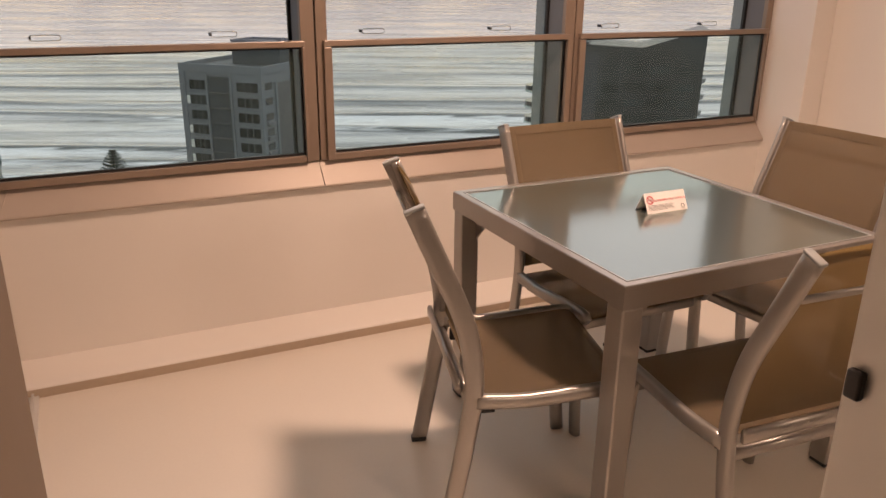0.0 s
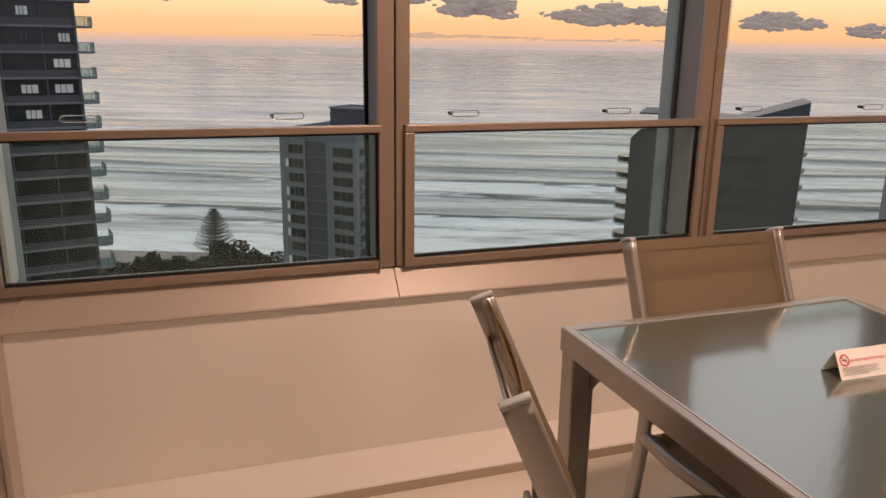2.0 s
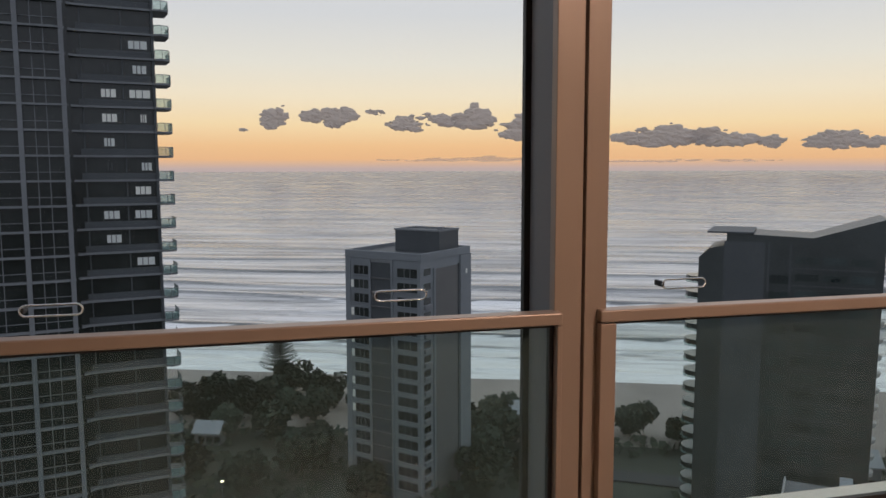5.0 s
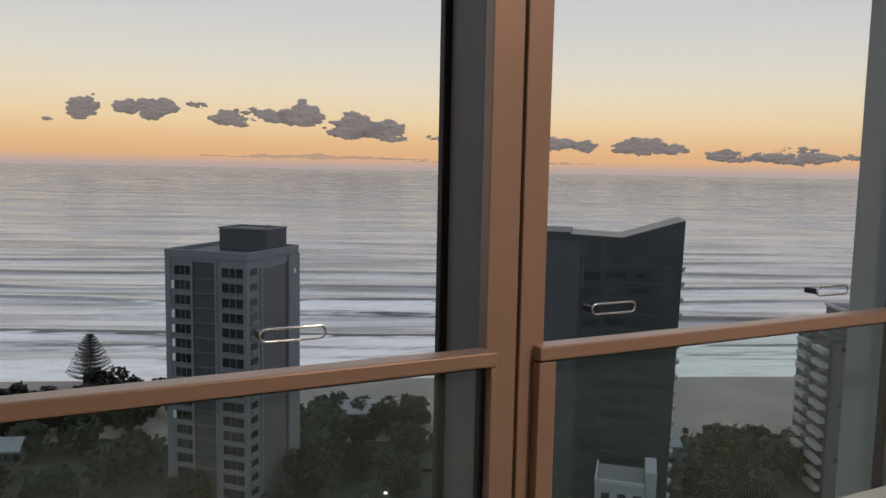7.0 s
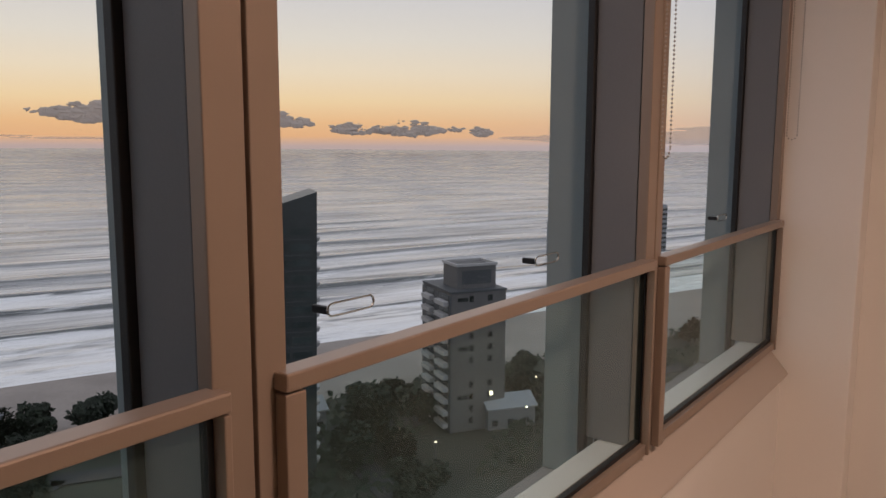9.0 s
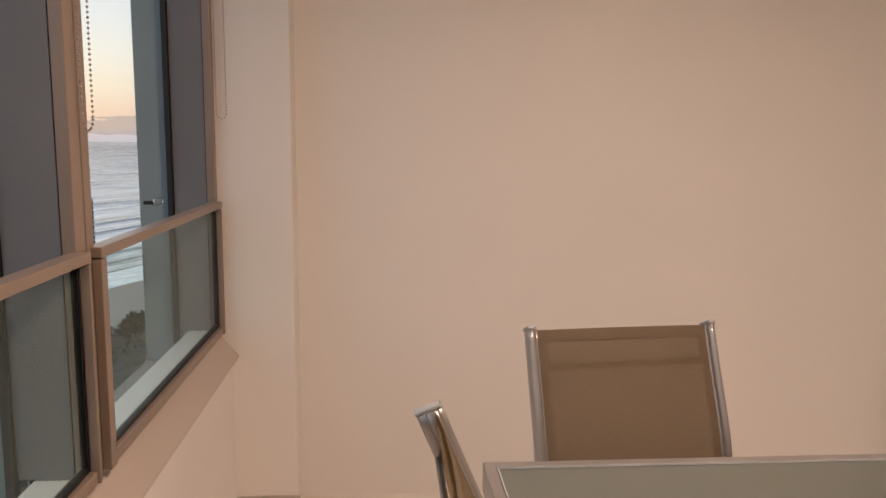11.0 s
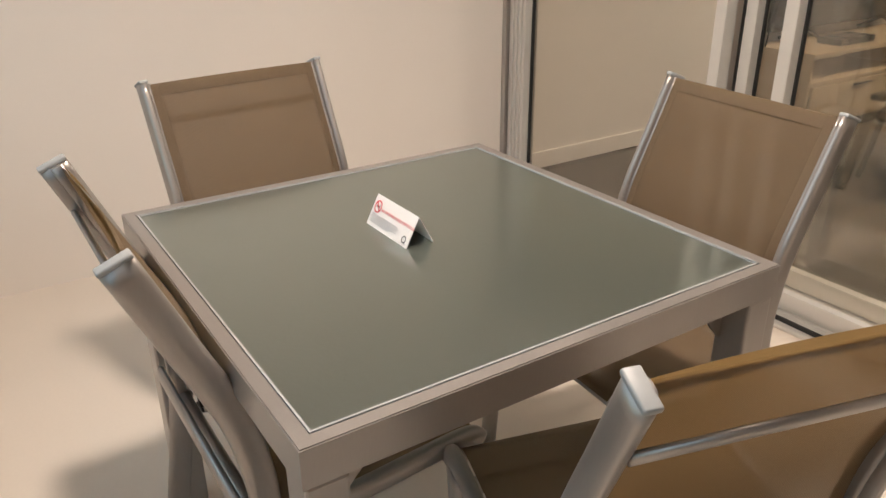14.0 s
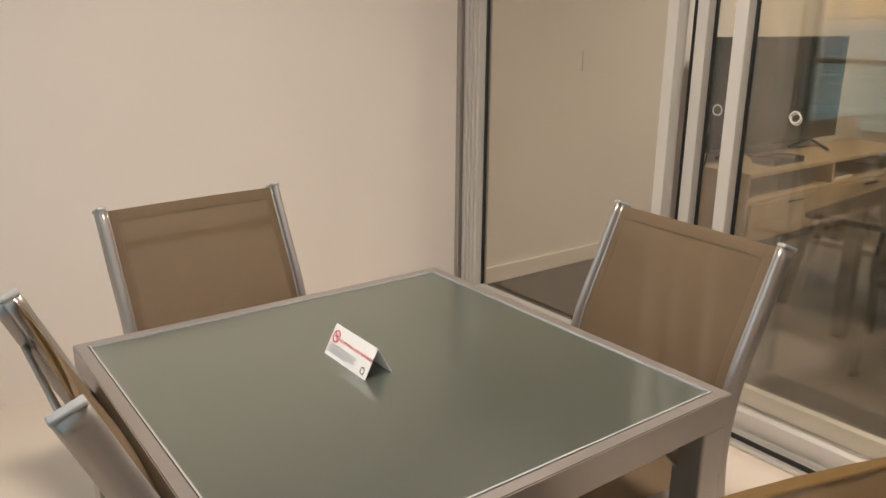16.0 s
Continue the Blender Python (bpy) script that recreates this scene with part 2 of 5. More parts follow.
def sea_mat():
    """Water at dawn: long swells in relief and in painted light and dark, ripples, and lines of foam near the beach.
    Object x runs along the shore, y out to sea.
    """
    m = bpy.data.materials.new("sea_water")
    m.use_nodes = True
    n, l = m.node_tree.nodes, m.node_tree.links
    b = n["Principled BSDF"]
    b.inputs["Roughness"].default_value = 0.22
    b.inputs["IOR"].default_value = 1.33
    co = n.new("ShaderNodeTexCoord")

    def tex(sx, sy, detail, rough=0.55):
        mp = n.new("ShaderNodeMapping")
        mp.inputs["Scale"].default_value = (sx, sy, 1)
        t = n.new("ShaderNodeTexNoise")
        t.inputs["Scale"].default_value, t.inputs["Detail"].default_value, t.inputs["Roughness"].default_value = 1.0, detail, rough
        l.new(co.outputs["Object"], mp.inputs[0])
        l.new(mp.outputs[0], t.inputs["Vector"])
        return t.outputs["Fac"]

    def math_node(op, a, c, clamp=False):
        k = n.new("ShaderNodeMath")
        k.operation, k.use_clamp = op, clamp
        for i, v in enumerate((a, c)):
            if isinstance(v, (int, float)):
                k.inputs[i].default_value = v
            else:
                l.new(v, k.inputs[i])
        return k.outputs[0]

    def span(v, a, c, d, e):
        k = n.new("ShaderNodeMapRange")
        k.inputs[1].default_value, k.inputs[2].default_value, k.inputs[3].default_value, k.inputs[4].default_value = a, c, d, e
        l.new(v, k.inputs[0])
        return k.outputs[0]

    sep = n.new("ShaderNodeSeparateXYZ")
    l.new(co.outputs["Object"], sep.inputs[0])
    swell, ripple, patch = tex(0.006, 0.045, 5), tex(0.06, 0.32, 4, 0.6), tex(0.010, 0.016, 3)
    # foam lies where the rollers have broken, torn by noise; unbroken faces are painted dark for the dimmer sky they
    # mirror
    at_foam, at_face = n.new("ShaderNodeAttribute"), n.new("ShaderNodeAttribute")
    at_foam.attribute_name, at_face.attribute_name = "foam", "roller_face_shade"
    tear = math_node("MULTIPLY", math_node("SUBTRACT", tex(0.035, 0.16, 6, 0.68), 0.5), 1.9)
    foam = span(math_node("ADD", at_foam.outputs["Fac"], tear), 0.42, 0.86, 0.0, 0.95)
    # bright and dark sides of the swells, painted as streaks of base colour
    swell_shade_ramp = ramp(n, [(0.33, (0.06, 0.07, 0.08)), (0.42, (0.27, 0.275, 0.285)), (0.51, (0.54, 0.535, 0.53)), (0.64, (0.80, 0.785, 0.775))])
    l.new(tex(0.006, 0.060, 6, 0.62), swell_shade_ramp.inputs[0])
    # towards the horizon the streaks fade into a grey-mauve painted for haze
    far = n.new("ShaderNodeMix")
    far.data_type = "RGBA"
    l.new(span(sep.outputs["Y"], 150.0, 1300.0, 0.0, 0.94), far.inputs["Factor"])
    l.new(swell_shade_ramp.outputs[0], far.inputs["A"])
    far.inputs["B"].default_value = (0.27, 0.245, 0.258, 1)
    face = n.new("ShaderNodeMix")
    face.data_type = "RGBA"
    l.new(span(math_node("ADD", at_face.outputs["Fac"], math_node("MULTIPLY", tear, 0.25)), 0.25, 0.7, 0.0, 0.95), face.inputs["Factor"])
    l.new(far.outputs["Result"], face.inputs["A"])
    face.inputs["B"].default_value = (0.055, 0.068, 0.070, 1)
    l.new(span(sep.outputs["Y"], 250.0, 2600.0, 0.5, 0.12), b.inputs["Specular IOR Level"])
    mixc = n.new("ShaderNodeMix")
    mixc.data_type = "RGBA"
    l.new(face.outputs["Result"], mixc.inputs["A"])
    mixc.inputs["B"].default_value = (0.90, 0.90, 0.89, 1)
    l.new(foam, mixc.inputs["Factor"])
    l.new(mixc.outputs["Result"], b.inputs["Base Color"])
    l.new(span(patch, 0.3, 0.7, 0.16, 0.34), b.inputs["Roughness"])
    h = math_node("ADD", math_node("MULTIPLY", swell, 3.0), math_node("MULTIPLY", ripple, 0.55))
    fade = span(sep.outputs["Y"], 60.0, 2600.0, 0.45, 0.08)
    bp = n.new("ShaderNodeBump")
    bp.inputs["Distance"].default_value = 1.0
    l.new(fade, bp.inputs["Strength"])
    l.new(h, bp.inputs["Height"])
    l.new(bp.outputs[0], b.inputs["Normal"])
    return m


M_WALL = mat("warm_white_wall_paint", (0.78, 0.74, 0.69), 0.75, spread=0.02, scale=1.3, bump=0.12, bump_scale=220, fine=0.008)
M_CEIL = mat("white_ceiling_paint", (0.80, 0.79, 0.77), 0.85, spread=0.02, scale=1.5, bump=0.1, bump_scale=150, fine=0.01)
M_FLOOR = mat("cream_floor", (0.72, 0.66, 0.58), 0.34, spread=0.03, scale=1.1, bump=0.04, bump_scale=90, fine=0.012, spec=0.35)
M_CARPET = mat("grey_brown_carpet", (0.055, 0.046, 0.036), 0.95, spread=0.12, scale=9, bump=0.6, bump_scale=500, fine=0.10)
M_FRAME = mat("bronze_beige_powder_coat", (0.29, 0.222, 0.175), 0.36, metal=0.25, spread=0.03, scale=3, bump=0.05, bump_scale=400, fine=0.01)
M_SILL = mat("satin_beige_sill", (0.50, 0.43, 0.37), 0.45, metal=0.15, spread=0.02, scale=2, bump=0.03, bump_scale=200, fine=0.01)
M_KERBSHADE = mat("tan_kerb_front_shade", (0.47, 0.38, 0.29), 0.5, spread=0.05, scale=3)
M_REVEAL = mat("grey_mullion_panel", (0.16, 0.165, 0.175), 0.55, spread=0.05, scale=3, bump=0.05, bump_scale=200)
M_FIN = mat("blue_grey_outer_fin", (0.24, 0.29, 0.30), 0.5, spread=0.05, scale=3)
M_OUTSILL = mat("white_outer_sill_and_lit_casing", (0.56, 0.60, 0.60), 0.4, spread=0.04, scale=5, fine=0.03)
M_GASKET = mat("black_rubber", (0.012, 0.012, 0.013), 0.55, spread=0.1)
M_ALU = mat("silver_powder_coated_aluminium", (0.385, 0.365, 0.345), 0.34, metal=0.7, spread=0.04, scale=8, bump=0.04, bump_scale=260, fine=0.02, stretch=(1, 1, 0.2))
M_CAP = mat("grey_blue_plastic_cap", (0.33, 0.345, 0.35), 0.45, spread=0.04)
M_DOOR = mat("silver_door_frame", (0.68, 0.67, 0.64), 0.34, metal=0.4, spread=0.01, scale=4, fine=0.0)
M_JAMBALU = mat("grey_door_jamb", (0.40, 0.385, 0.36), 0.42, metal=0.4, spread=0.02, scale=4, fine=0.01)
M_CHROME = mat("chrome", (0.80, 0.82, 0.82), 0.12, metal=1.0, spread=0.02)
M_CHAIN = mat("chain_beads", (0.42, 0.40, 0.38), 0.4, metal=0.5, spread=0.05)
M_SLING = sling_mat()
M_HEM = sling_mat("dense_hem_fabric", 0.02)
M_TABLEGLASS = frosted_mat()
M_PANE = glass_mat("clear_window_glass", (0.98, 0.99, 0.983), dust=0.004, f0=0.0015, top=0.12)
M_LOWPANE = glass_mat("green_tinted_balustrade_glass", (0.905, 0.955, 0.932), dust=0.034, f0=0.012, top=0.3)
M_DOORPANE = glass_mat("brown_grey_door_glass", (0.94, 0.915, 0.86), dust=0.008, f0=0.09, top=0.8)
M_CARD = mat("white_card", (0.82, 0.80, 0.78), 0.55, spread=0.01)
M_RED = mat("red_print", (0.62, 0.03, 0.05), 0.5, spread=0.02)
M_INK = mat("grey_print", (0.10, 0.10, 0.10), 0.5, spread=0.02)
M_WOOD = mat("pale_oak_laminate", (0.50, 0.40, 0.28), 0.45, spread=0.10, scale=4, bump=0.05, bump_scale=80, fine=0.04, stretch=(6, 0.6, 6))
M_BLACK = mat("black_plastic", (0.014, 0.014, 0.015), 0.28, spread=0.05)
M_SCREEN = mat("black_screen", (0.006, 0.006, 0.007), 0.06, spread=0.02)
M_DARKWOOD = mat("dark_brown_wood", (0.045, 0.032, 0.024), 0.4, spread=0.15, scale=5)
M_JAMB = mat("brown_jamb", (0.20, 0.14, 0.10), 0.5, spread=0.05)
M_SWITCH = mat("white_switch_plastic", (0.72, 0.71, 0.68), 0.4, spread=0.01)
M_LAMPGLASS = glow_mat("lit_opal_glass", (1.0, 0.78, 0.58), 2.5)
M_SAND = mat("beach_sand", (0.31, 0.27, 0.24), 0.9, spread=0.14, scale=0.05, fine=0.06, bump_scale=0.6)
M_GROUND = mat("scrub_and_streets", (0.042, 0.048, 0.036), 0.95, spread=0.5, scale=0.045, fine=0.2, bump_scale=0.5)
M_ROAD = mat("asphalt", (0.055, 0.055, 0.058), 0.9, spread=0.12, scale=0.2)
M_LEAF = mat("dark_green_leaves", (0.026, 0.037, 0.021), 0.8, spread=0.35, scale=0.5, fine=0.12, bump_scale=2.0, island=0.25)
M_BARK = mat("bark", (0.09, 0.07, 0.055), 0.9, spread=0.2)
M_CONC = mat("grey_concrete", (0.21, 0.215, 0.225), 0.8, spread=0.08, scale=0.15, fine=0.05, bump_scale=1.5)
M_CONC2 = mat("pale_blue_grey_plaster", (0.225, 0.24, 0.255), 0.8, spread=0.06, scale=0.1, fine=0.04, bump_scale=1.0)
M_STUCCO = mat("dull_brown_grey_stucco", (0.155, 0.150, 0.145), 0.85, spread=0.10, scale=0.12, fine=0.05, bump_scale=1.0)
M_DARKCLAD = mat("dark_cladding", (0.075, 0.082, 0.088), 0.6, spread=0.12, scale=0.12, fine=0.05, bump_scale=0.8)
M_BLDGLASS = mat("dark_building_glass", (0.030, 0.034, 0.032), 0.18, spread=0.4, scale=0.2, fine=0.2, bump_scale=0.7, island=0.5)
M_RAILGLASS = glass_mat("green_balcony_glass", (0.86, 0.92, 0.90), dust=0.22)
M_WHITESLAB = mat("white_balcony_slab", (0.46, 0.45, 0.44), 0.7, spread=0.05, scale=0.4)
M_ROOF = mat("pale_roof", (0.34, 0.36, 0.38), 0.7, spread=0.1, scale=0.3)
# panes glow in place of bright sky seen through the rooms; no lamps
M_GLOWPANE = glow_mat("pale_glowing_pane", (0.74, 0.74, 0.70), 0.12)
M_FAINTPANE = glow_mat("faint_glowing_pane", (0.70, 0.72, 0.70), 0.055)
M_GREENCLAD = mat("green_grey_glass_cladding", (0.046, 0.053, 0.053), 0.4, spread=0.25, scale=0.10, fine=0.08, bump_scale=0.6)
M_GREENDARK = mat("dark_green_glazing", (0.034, 0.046, 0.046), 0.3, spread=0.35, scale=0.2, fine=0.1, bump_scale=0.6, island=0.4)
M_LITLAMP = glow_mat("street_light_lens", (1.0, 0.85, 0.6), 6.0)
M_SEA = sea_mat()


def cloud_mat():
    """Dense cloud: light scatters right through it, so it shades softly."""
    m = mat("soft_grey_cloud", (0.78, 0.71, 0.65), 1.0, spread=0.08, scale=0.01, fine=0.02)
    n, l = m.node_tree.nodes, m.node_tree.links
    b = n["Principled BSDF"]
    b.inputs["Specular IOR Level"].default_value = 0.0
    tl, soft = n.new("ShaderNodeBsdfTranslucent"), n.new("ShaderNodeMixShader")
    tl.inputs["Color"].default_value = (0.86, 0.76, 0.66, 1)
    soft.inputs[0].default_value = 0.45
    l.new(b.outputs[0], soft.inputs[1])
    l.new(tl.outputs[0], soft.inputs[2])
    l.new(soft.outputs[0], n["Material Output"].inputs["Surface"])
    return m


def thin_cloud_mat():
    """Veil of cloud that the sky shows through."""
    m = cloud_mat()
    n, l = m.node_tree.nodes, m.node_tree.links
    tr, mx = n.new("ShaderNodeBsdfTransparent"), n.new("ShaderNodeMixShader")
    mx.inputs[0].default_value = 0.30
    l.new(tr.outputs[0], mx.inputs[1])
    l.new(n["Material Output"].inputs["Surface"].links[0].from_socket, mx.inputs[2])
    l.new(mx.outputs[0], n["Material Output"].inputs["Surface"])
    return m


M_CLOUD = cloud_mat()
M_VEIL = thin_cloud_mat()

# ---- mesh helpers ----


def part(name, bm, material, parent=None, label="", smooth=False):
    me = bpy.data.meshes.new(name)
    bmesh.ops.recalc_face_normals(bm, faces=bm.faces)
    bm.to_mesh(me)
    bm.free()
    me.materials.append(material)
    if smooth:
        for p in me.polygons:
            p.use_smooth = True
    ob = new(name, me)
    ob.parent = parent
    if label:
        ob["label"] = label
    return ob


def empty(name, m=None, label="", category="", group="", kind=""):
    ob = new(name)
    ob.empty_display_size = 0.1
    if m is not None:
        ob.matrix_world = m
    return tagged(ob, label, category, group, kind)


def add_box(bm, x0, x1, y0, y1, z0, z1, bevel=0.0, m=None):
    vs = [bm.verts.new(v) for v in ((x0, y0, z0), (x1, y0, z0), (x1, y1, z0), (x0, y1, z0), (x0, y0, z1), (x1, y0, z1), (x1, y1, z1), (x0, y1, z1))]
    fs = [bm.faces.new([vs[i] for i in f]) for f in ((3, 2, 1, 0), (4, 5, 6, 7), (0, 1, 5, 4), (1, 2, 6, 5), (2, 3, 7, 6), (3, 0, 4, 7))]
    if bevel:
        es = list({e for f in fs for e in f.edges})
        r = bmesh.ops.bevel(bm, geom=es, offset=bevel, segments=2, affect="EDGES", profile=0.5)
        vs = list({v for f in r["faces"] for v in f.verts} | {v for v in vs if v.is_valid})
    if m is not None:
        bmesh.ops.transform(bm, matrix=m, verts=[v for v in vs if v.is_valid])
    return vs


def box(x0, x1, y0, y1, z0, z1, bevel=0.0):
    bm = bmesh.new()
    add_box(bm, x0, x1, y0, y1, z0, z1, bevel)
    return bm


def prism(profile, x0, x1):
    """A (y, z) outline drawn out along x."""
    bm = bmesh.new()
    a = [bm.verts.new((x0, y, z)) for y, z in profile]
    b = [bm.verts.new((x1, y, z)) for y, z in profile]
    k = len(profile)
    bm.faces.new(a)
    bm.faces.new(b[::-1])
    for i in range(k):
        bm.faces.new((a[i], b[i], b[(i + 1) % k], a[(i + 1) % k]))
    return bm


def smooth_path(pts, steps=5):
    """Catmull-Rom through the points."""
    pts = [Vector(p) for p in pts]
    ext = [pts[0] * 2 - pts[1]] + pts + [pts[-1] * 2 - pts[-2]]
    res = []
    for i in range(1, len(ext) - 2):
        p0, p1, p2, p3 = ext[i - 1:i + 3]
        for s in range(steps):
            t = s / steps
            res.append(0.5 * (2 * p1 + (p2 - p0) * t + (2 * p0 - 5 * p1 + 4 * p2 - p3) * t * t + (3 * p1 - p0 - 3 * p2 + p3) * t ** 3))
    res.append(pts[-1])
    return res


def oval(w, d, k=12, power=0.7):
    res = []
    for i in range(k):
        a = 2 * math.pi * (i + 0.5) / k
        c, s = math.cos(a), math.sin(a)
        res.append((w / 2 * math.copysign(abs(c) ** power, c), d / 2 * math.copysign(abs(s) ** power, s)))
    return res


def sweep(pts, section, side=Vector((1, 0, 0)), bm=None, closed=False):
    """Draw a section along a path; its first axis lies along side, the second across."""
    bm = bm or bmesh.new()
    pts = [Vector(p) for p in pts]
    rings = []
    k = len(pts)
    for i, p in enumerate(pts):
        if closed:
            t = pts[(i + 1) % k] - pts[i - 1]
        else:
            t = pts[min(i + 1, k - 1)] - pts[max(i - 1, 0)]
        t.normalize()
        s = (side - t * side.dot(t)).normalized()
        c = t.cross(s)
        rings.append([bm.verts.new(p + s * a + c * b) for a, b in section])
    m = len(section)
    for i in range(k if closed else k - 1):
        r0, r1 = rings[i], rings[(i + 1) % k]
        for j in range(m):
            bm.faces.new((r0[j], r0[(j + 1) % m], r1[(j + 1) % m], r1[j]))
    if not closed:
        bm.faces.new(rings[0][::-1])
        bm.faces.new(rings[-1])
    return bm


def setting(name, bm, material, label, category, parent=None):
    return tagged(part(name, bm, material, parent), label, category, kind="structure")

# ---- the enclosed balcony ----
XL, XR, XC = -1.87, 1.865, 1.730      # left frame line, right wall, corner pier
YW, YD, H = 1.200, -1.50, 2.60       # window wall, door line, ceiling

setting("floor", box(-2.0, XR + 0.1, -1.80, 1.30, -0.10, 0.0), M_FLOOR, "smooth cream balcony floor with soft sheen", "floor")
setting("living_room_floor", box(-4.0, 2.05, -8.0, -1.804, -0.10, -0.004), M_CARPET, "grey-brown carpet in the living room", "floor")
setting("ceiling", box(-2.0, XR + 0.1, -1.80, 1.30, H, H + 0.1), M_CEIL, "white painted balcony ceiling", "ceiling")
setting("living_room_ceiling", box(-4.0, 2.05, -8.0, -1.804, H, H + 0.1), M_CEIL, "white painted living room ceiling", "ceiling")
setting("wall_right", box(XR, XR + 0.12, -1.600, 1.30, 0, H), M_WALL, "plain warm white painted side wall", "wall")
setting("wall_pier", box(XC, XR, 0.975, 1.30, 0, H, 0.004), M_WALL, "shallow white pier beside the windows", "wall")
setting("pier_skirting", box(XC - 0.010, XC, 0.965, YW - 0.003, 0, 0.068, 0.002), M_SILL, "low cream skirting on the pier", "skirting")
setting("window_wall", box(XL - 0.14, XC, YW + 0.002, 1.30, 0, 0.597), M_WALL, "low warm white wall under the windows", "wall")
setting("window_wall_kerb", prism([(0.997, 0.0), (0.997, 0.034), (1.001, 0.039), (1.010, 0.041), (YW, 0.056), (YW, 0.0)], XL + 0.03, XC), M_WALL, "painted low kerb along the window wall", "kerb")
# tan sheet paints in the shade of the kerb front, under the lamp
setting("kerb_front_shade", box(XL + 0.03, XC, 0.9935, 0.9965, 0.0, 0.034, 0.001), M_KERBSHADE, "thin tan sheet shading the front face of the kerb", "kerb")
setting("window_head", box(XL - 0.14, XR, 1.236, 1.45, 2.401, H), M_WALL, "painted head over the windows", "wall")
setting("wall_left_upper", box(XL - 0.14, XL - 0.02, -1.50, 1.30, 2.25, H), M_WALL, "painted wall over the side door", "wall")
setting("wall_left_rear", box(XL - 0.14, XL, -1.50, -0.9, 0, 2.25), M_WALL, "painted wall beside the side door", "wall")
setting("wall_door_left", box(-2.0, -1.602, -1.80, -1.50, 0, H, 0.004), M_WALL, "painted wall end beside the sliding door", "wall")
setting("door_head", box(-1.602, XR, -1.80, -1.50, 2.201, H), M_WALL, "painted wall over the sliding doors", "wall")
setting("wall_living_right", box(1.93, 2.05, -8.0, -1.802, 0, H), M_WALL, "warm beige living room wall", "wall")
setting("wall_living_back", box(-4.0, 1.93, -8.1, -8.0, 0, H), M_WALL, "living room back wall", "wall")
setting("wall_living_left", box(-4.1, -4.0, -8.0, -1.62, 0, H), M_WALL, "living room side wall", "wall")
setting("wall_living_front", box(-4.0, -2.0, -1.62, -1.50, 0, H), M_WALL, "living room front wall", "wall")
setting("wall_bedroom_side", box(-3.2, -3.1, -1.50, 1.40, 0, H), M_WALL, "dim wall beyond the side door", "wall")
setting("wall_bedroom_front", box(-3.1, -2.0, 1.30, 1.40, 0, H), M_WALL, "dim wall beyond the side door", "wall")
setting("bedroom_floor", box(-3.1, -2.004, -1.50, 1.30, -0.1, -0.004), M_CARPET, "dark carpet beyond the side door", "floor")
setting("bedroom_ceiling", box(-3.1, -2.004, -1.50, 1.30, H, H + 0.1), M_CEIL, "ceiling beyond the side door", "ceiling")

# sloped sill in two lengths with an open joint
SILL = [(1.300, 0.696), (1.256, 0.696), (1.249, 0.692), (1.178, 0.610), (1.176, 0.604), (1.181, 0.598), (1.300, 0.598)]
sill = empty("window_sill", None, "cream painted sloping window sill with a joint", "sill", kind="structure")
part("sill_board", prism(SILL, XL + 0.012, -0.6685), M_SILL, sill)
part("sill_board", prism(SILL, -0.6655, XC), M_SILL, sill)
part("sill_return", sweep([(XL + 0.045, 1.180, 0.607), (XL + 0.085, 1.248, 0.693)], oval(0.005, 0.004, 8), Vector((1, 0, 0))), M_SILL, sill, "raised joint line near the sill end", True)

# post, clear opening above, post; and the balustrade glass below
BAYS = [(XL, -1.832, -0.721, -0.667, -1.826, -0.722), (-0.661, -0.616, 0.480, 0.530, -0.604, 0.488), (0.536, 0.574, 1.692, XC, 0.585, 1.692)]
RAIL = 1.158
Z0 = 0.697


def stadium(cx, y, cz, w, h):
    pts = []
    r = h / 2
    for sgn, a0 in ((1, -90), (-1, 90)):
        for i in range(7):
            a = radians(a0 + 180 * i / 6)
            pts.append((cx + sgn * (w / 2 - r) + r * math.cos(a), y, cz + r * math.sin(a)))
    return pts


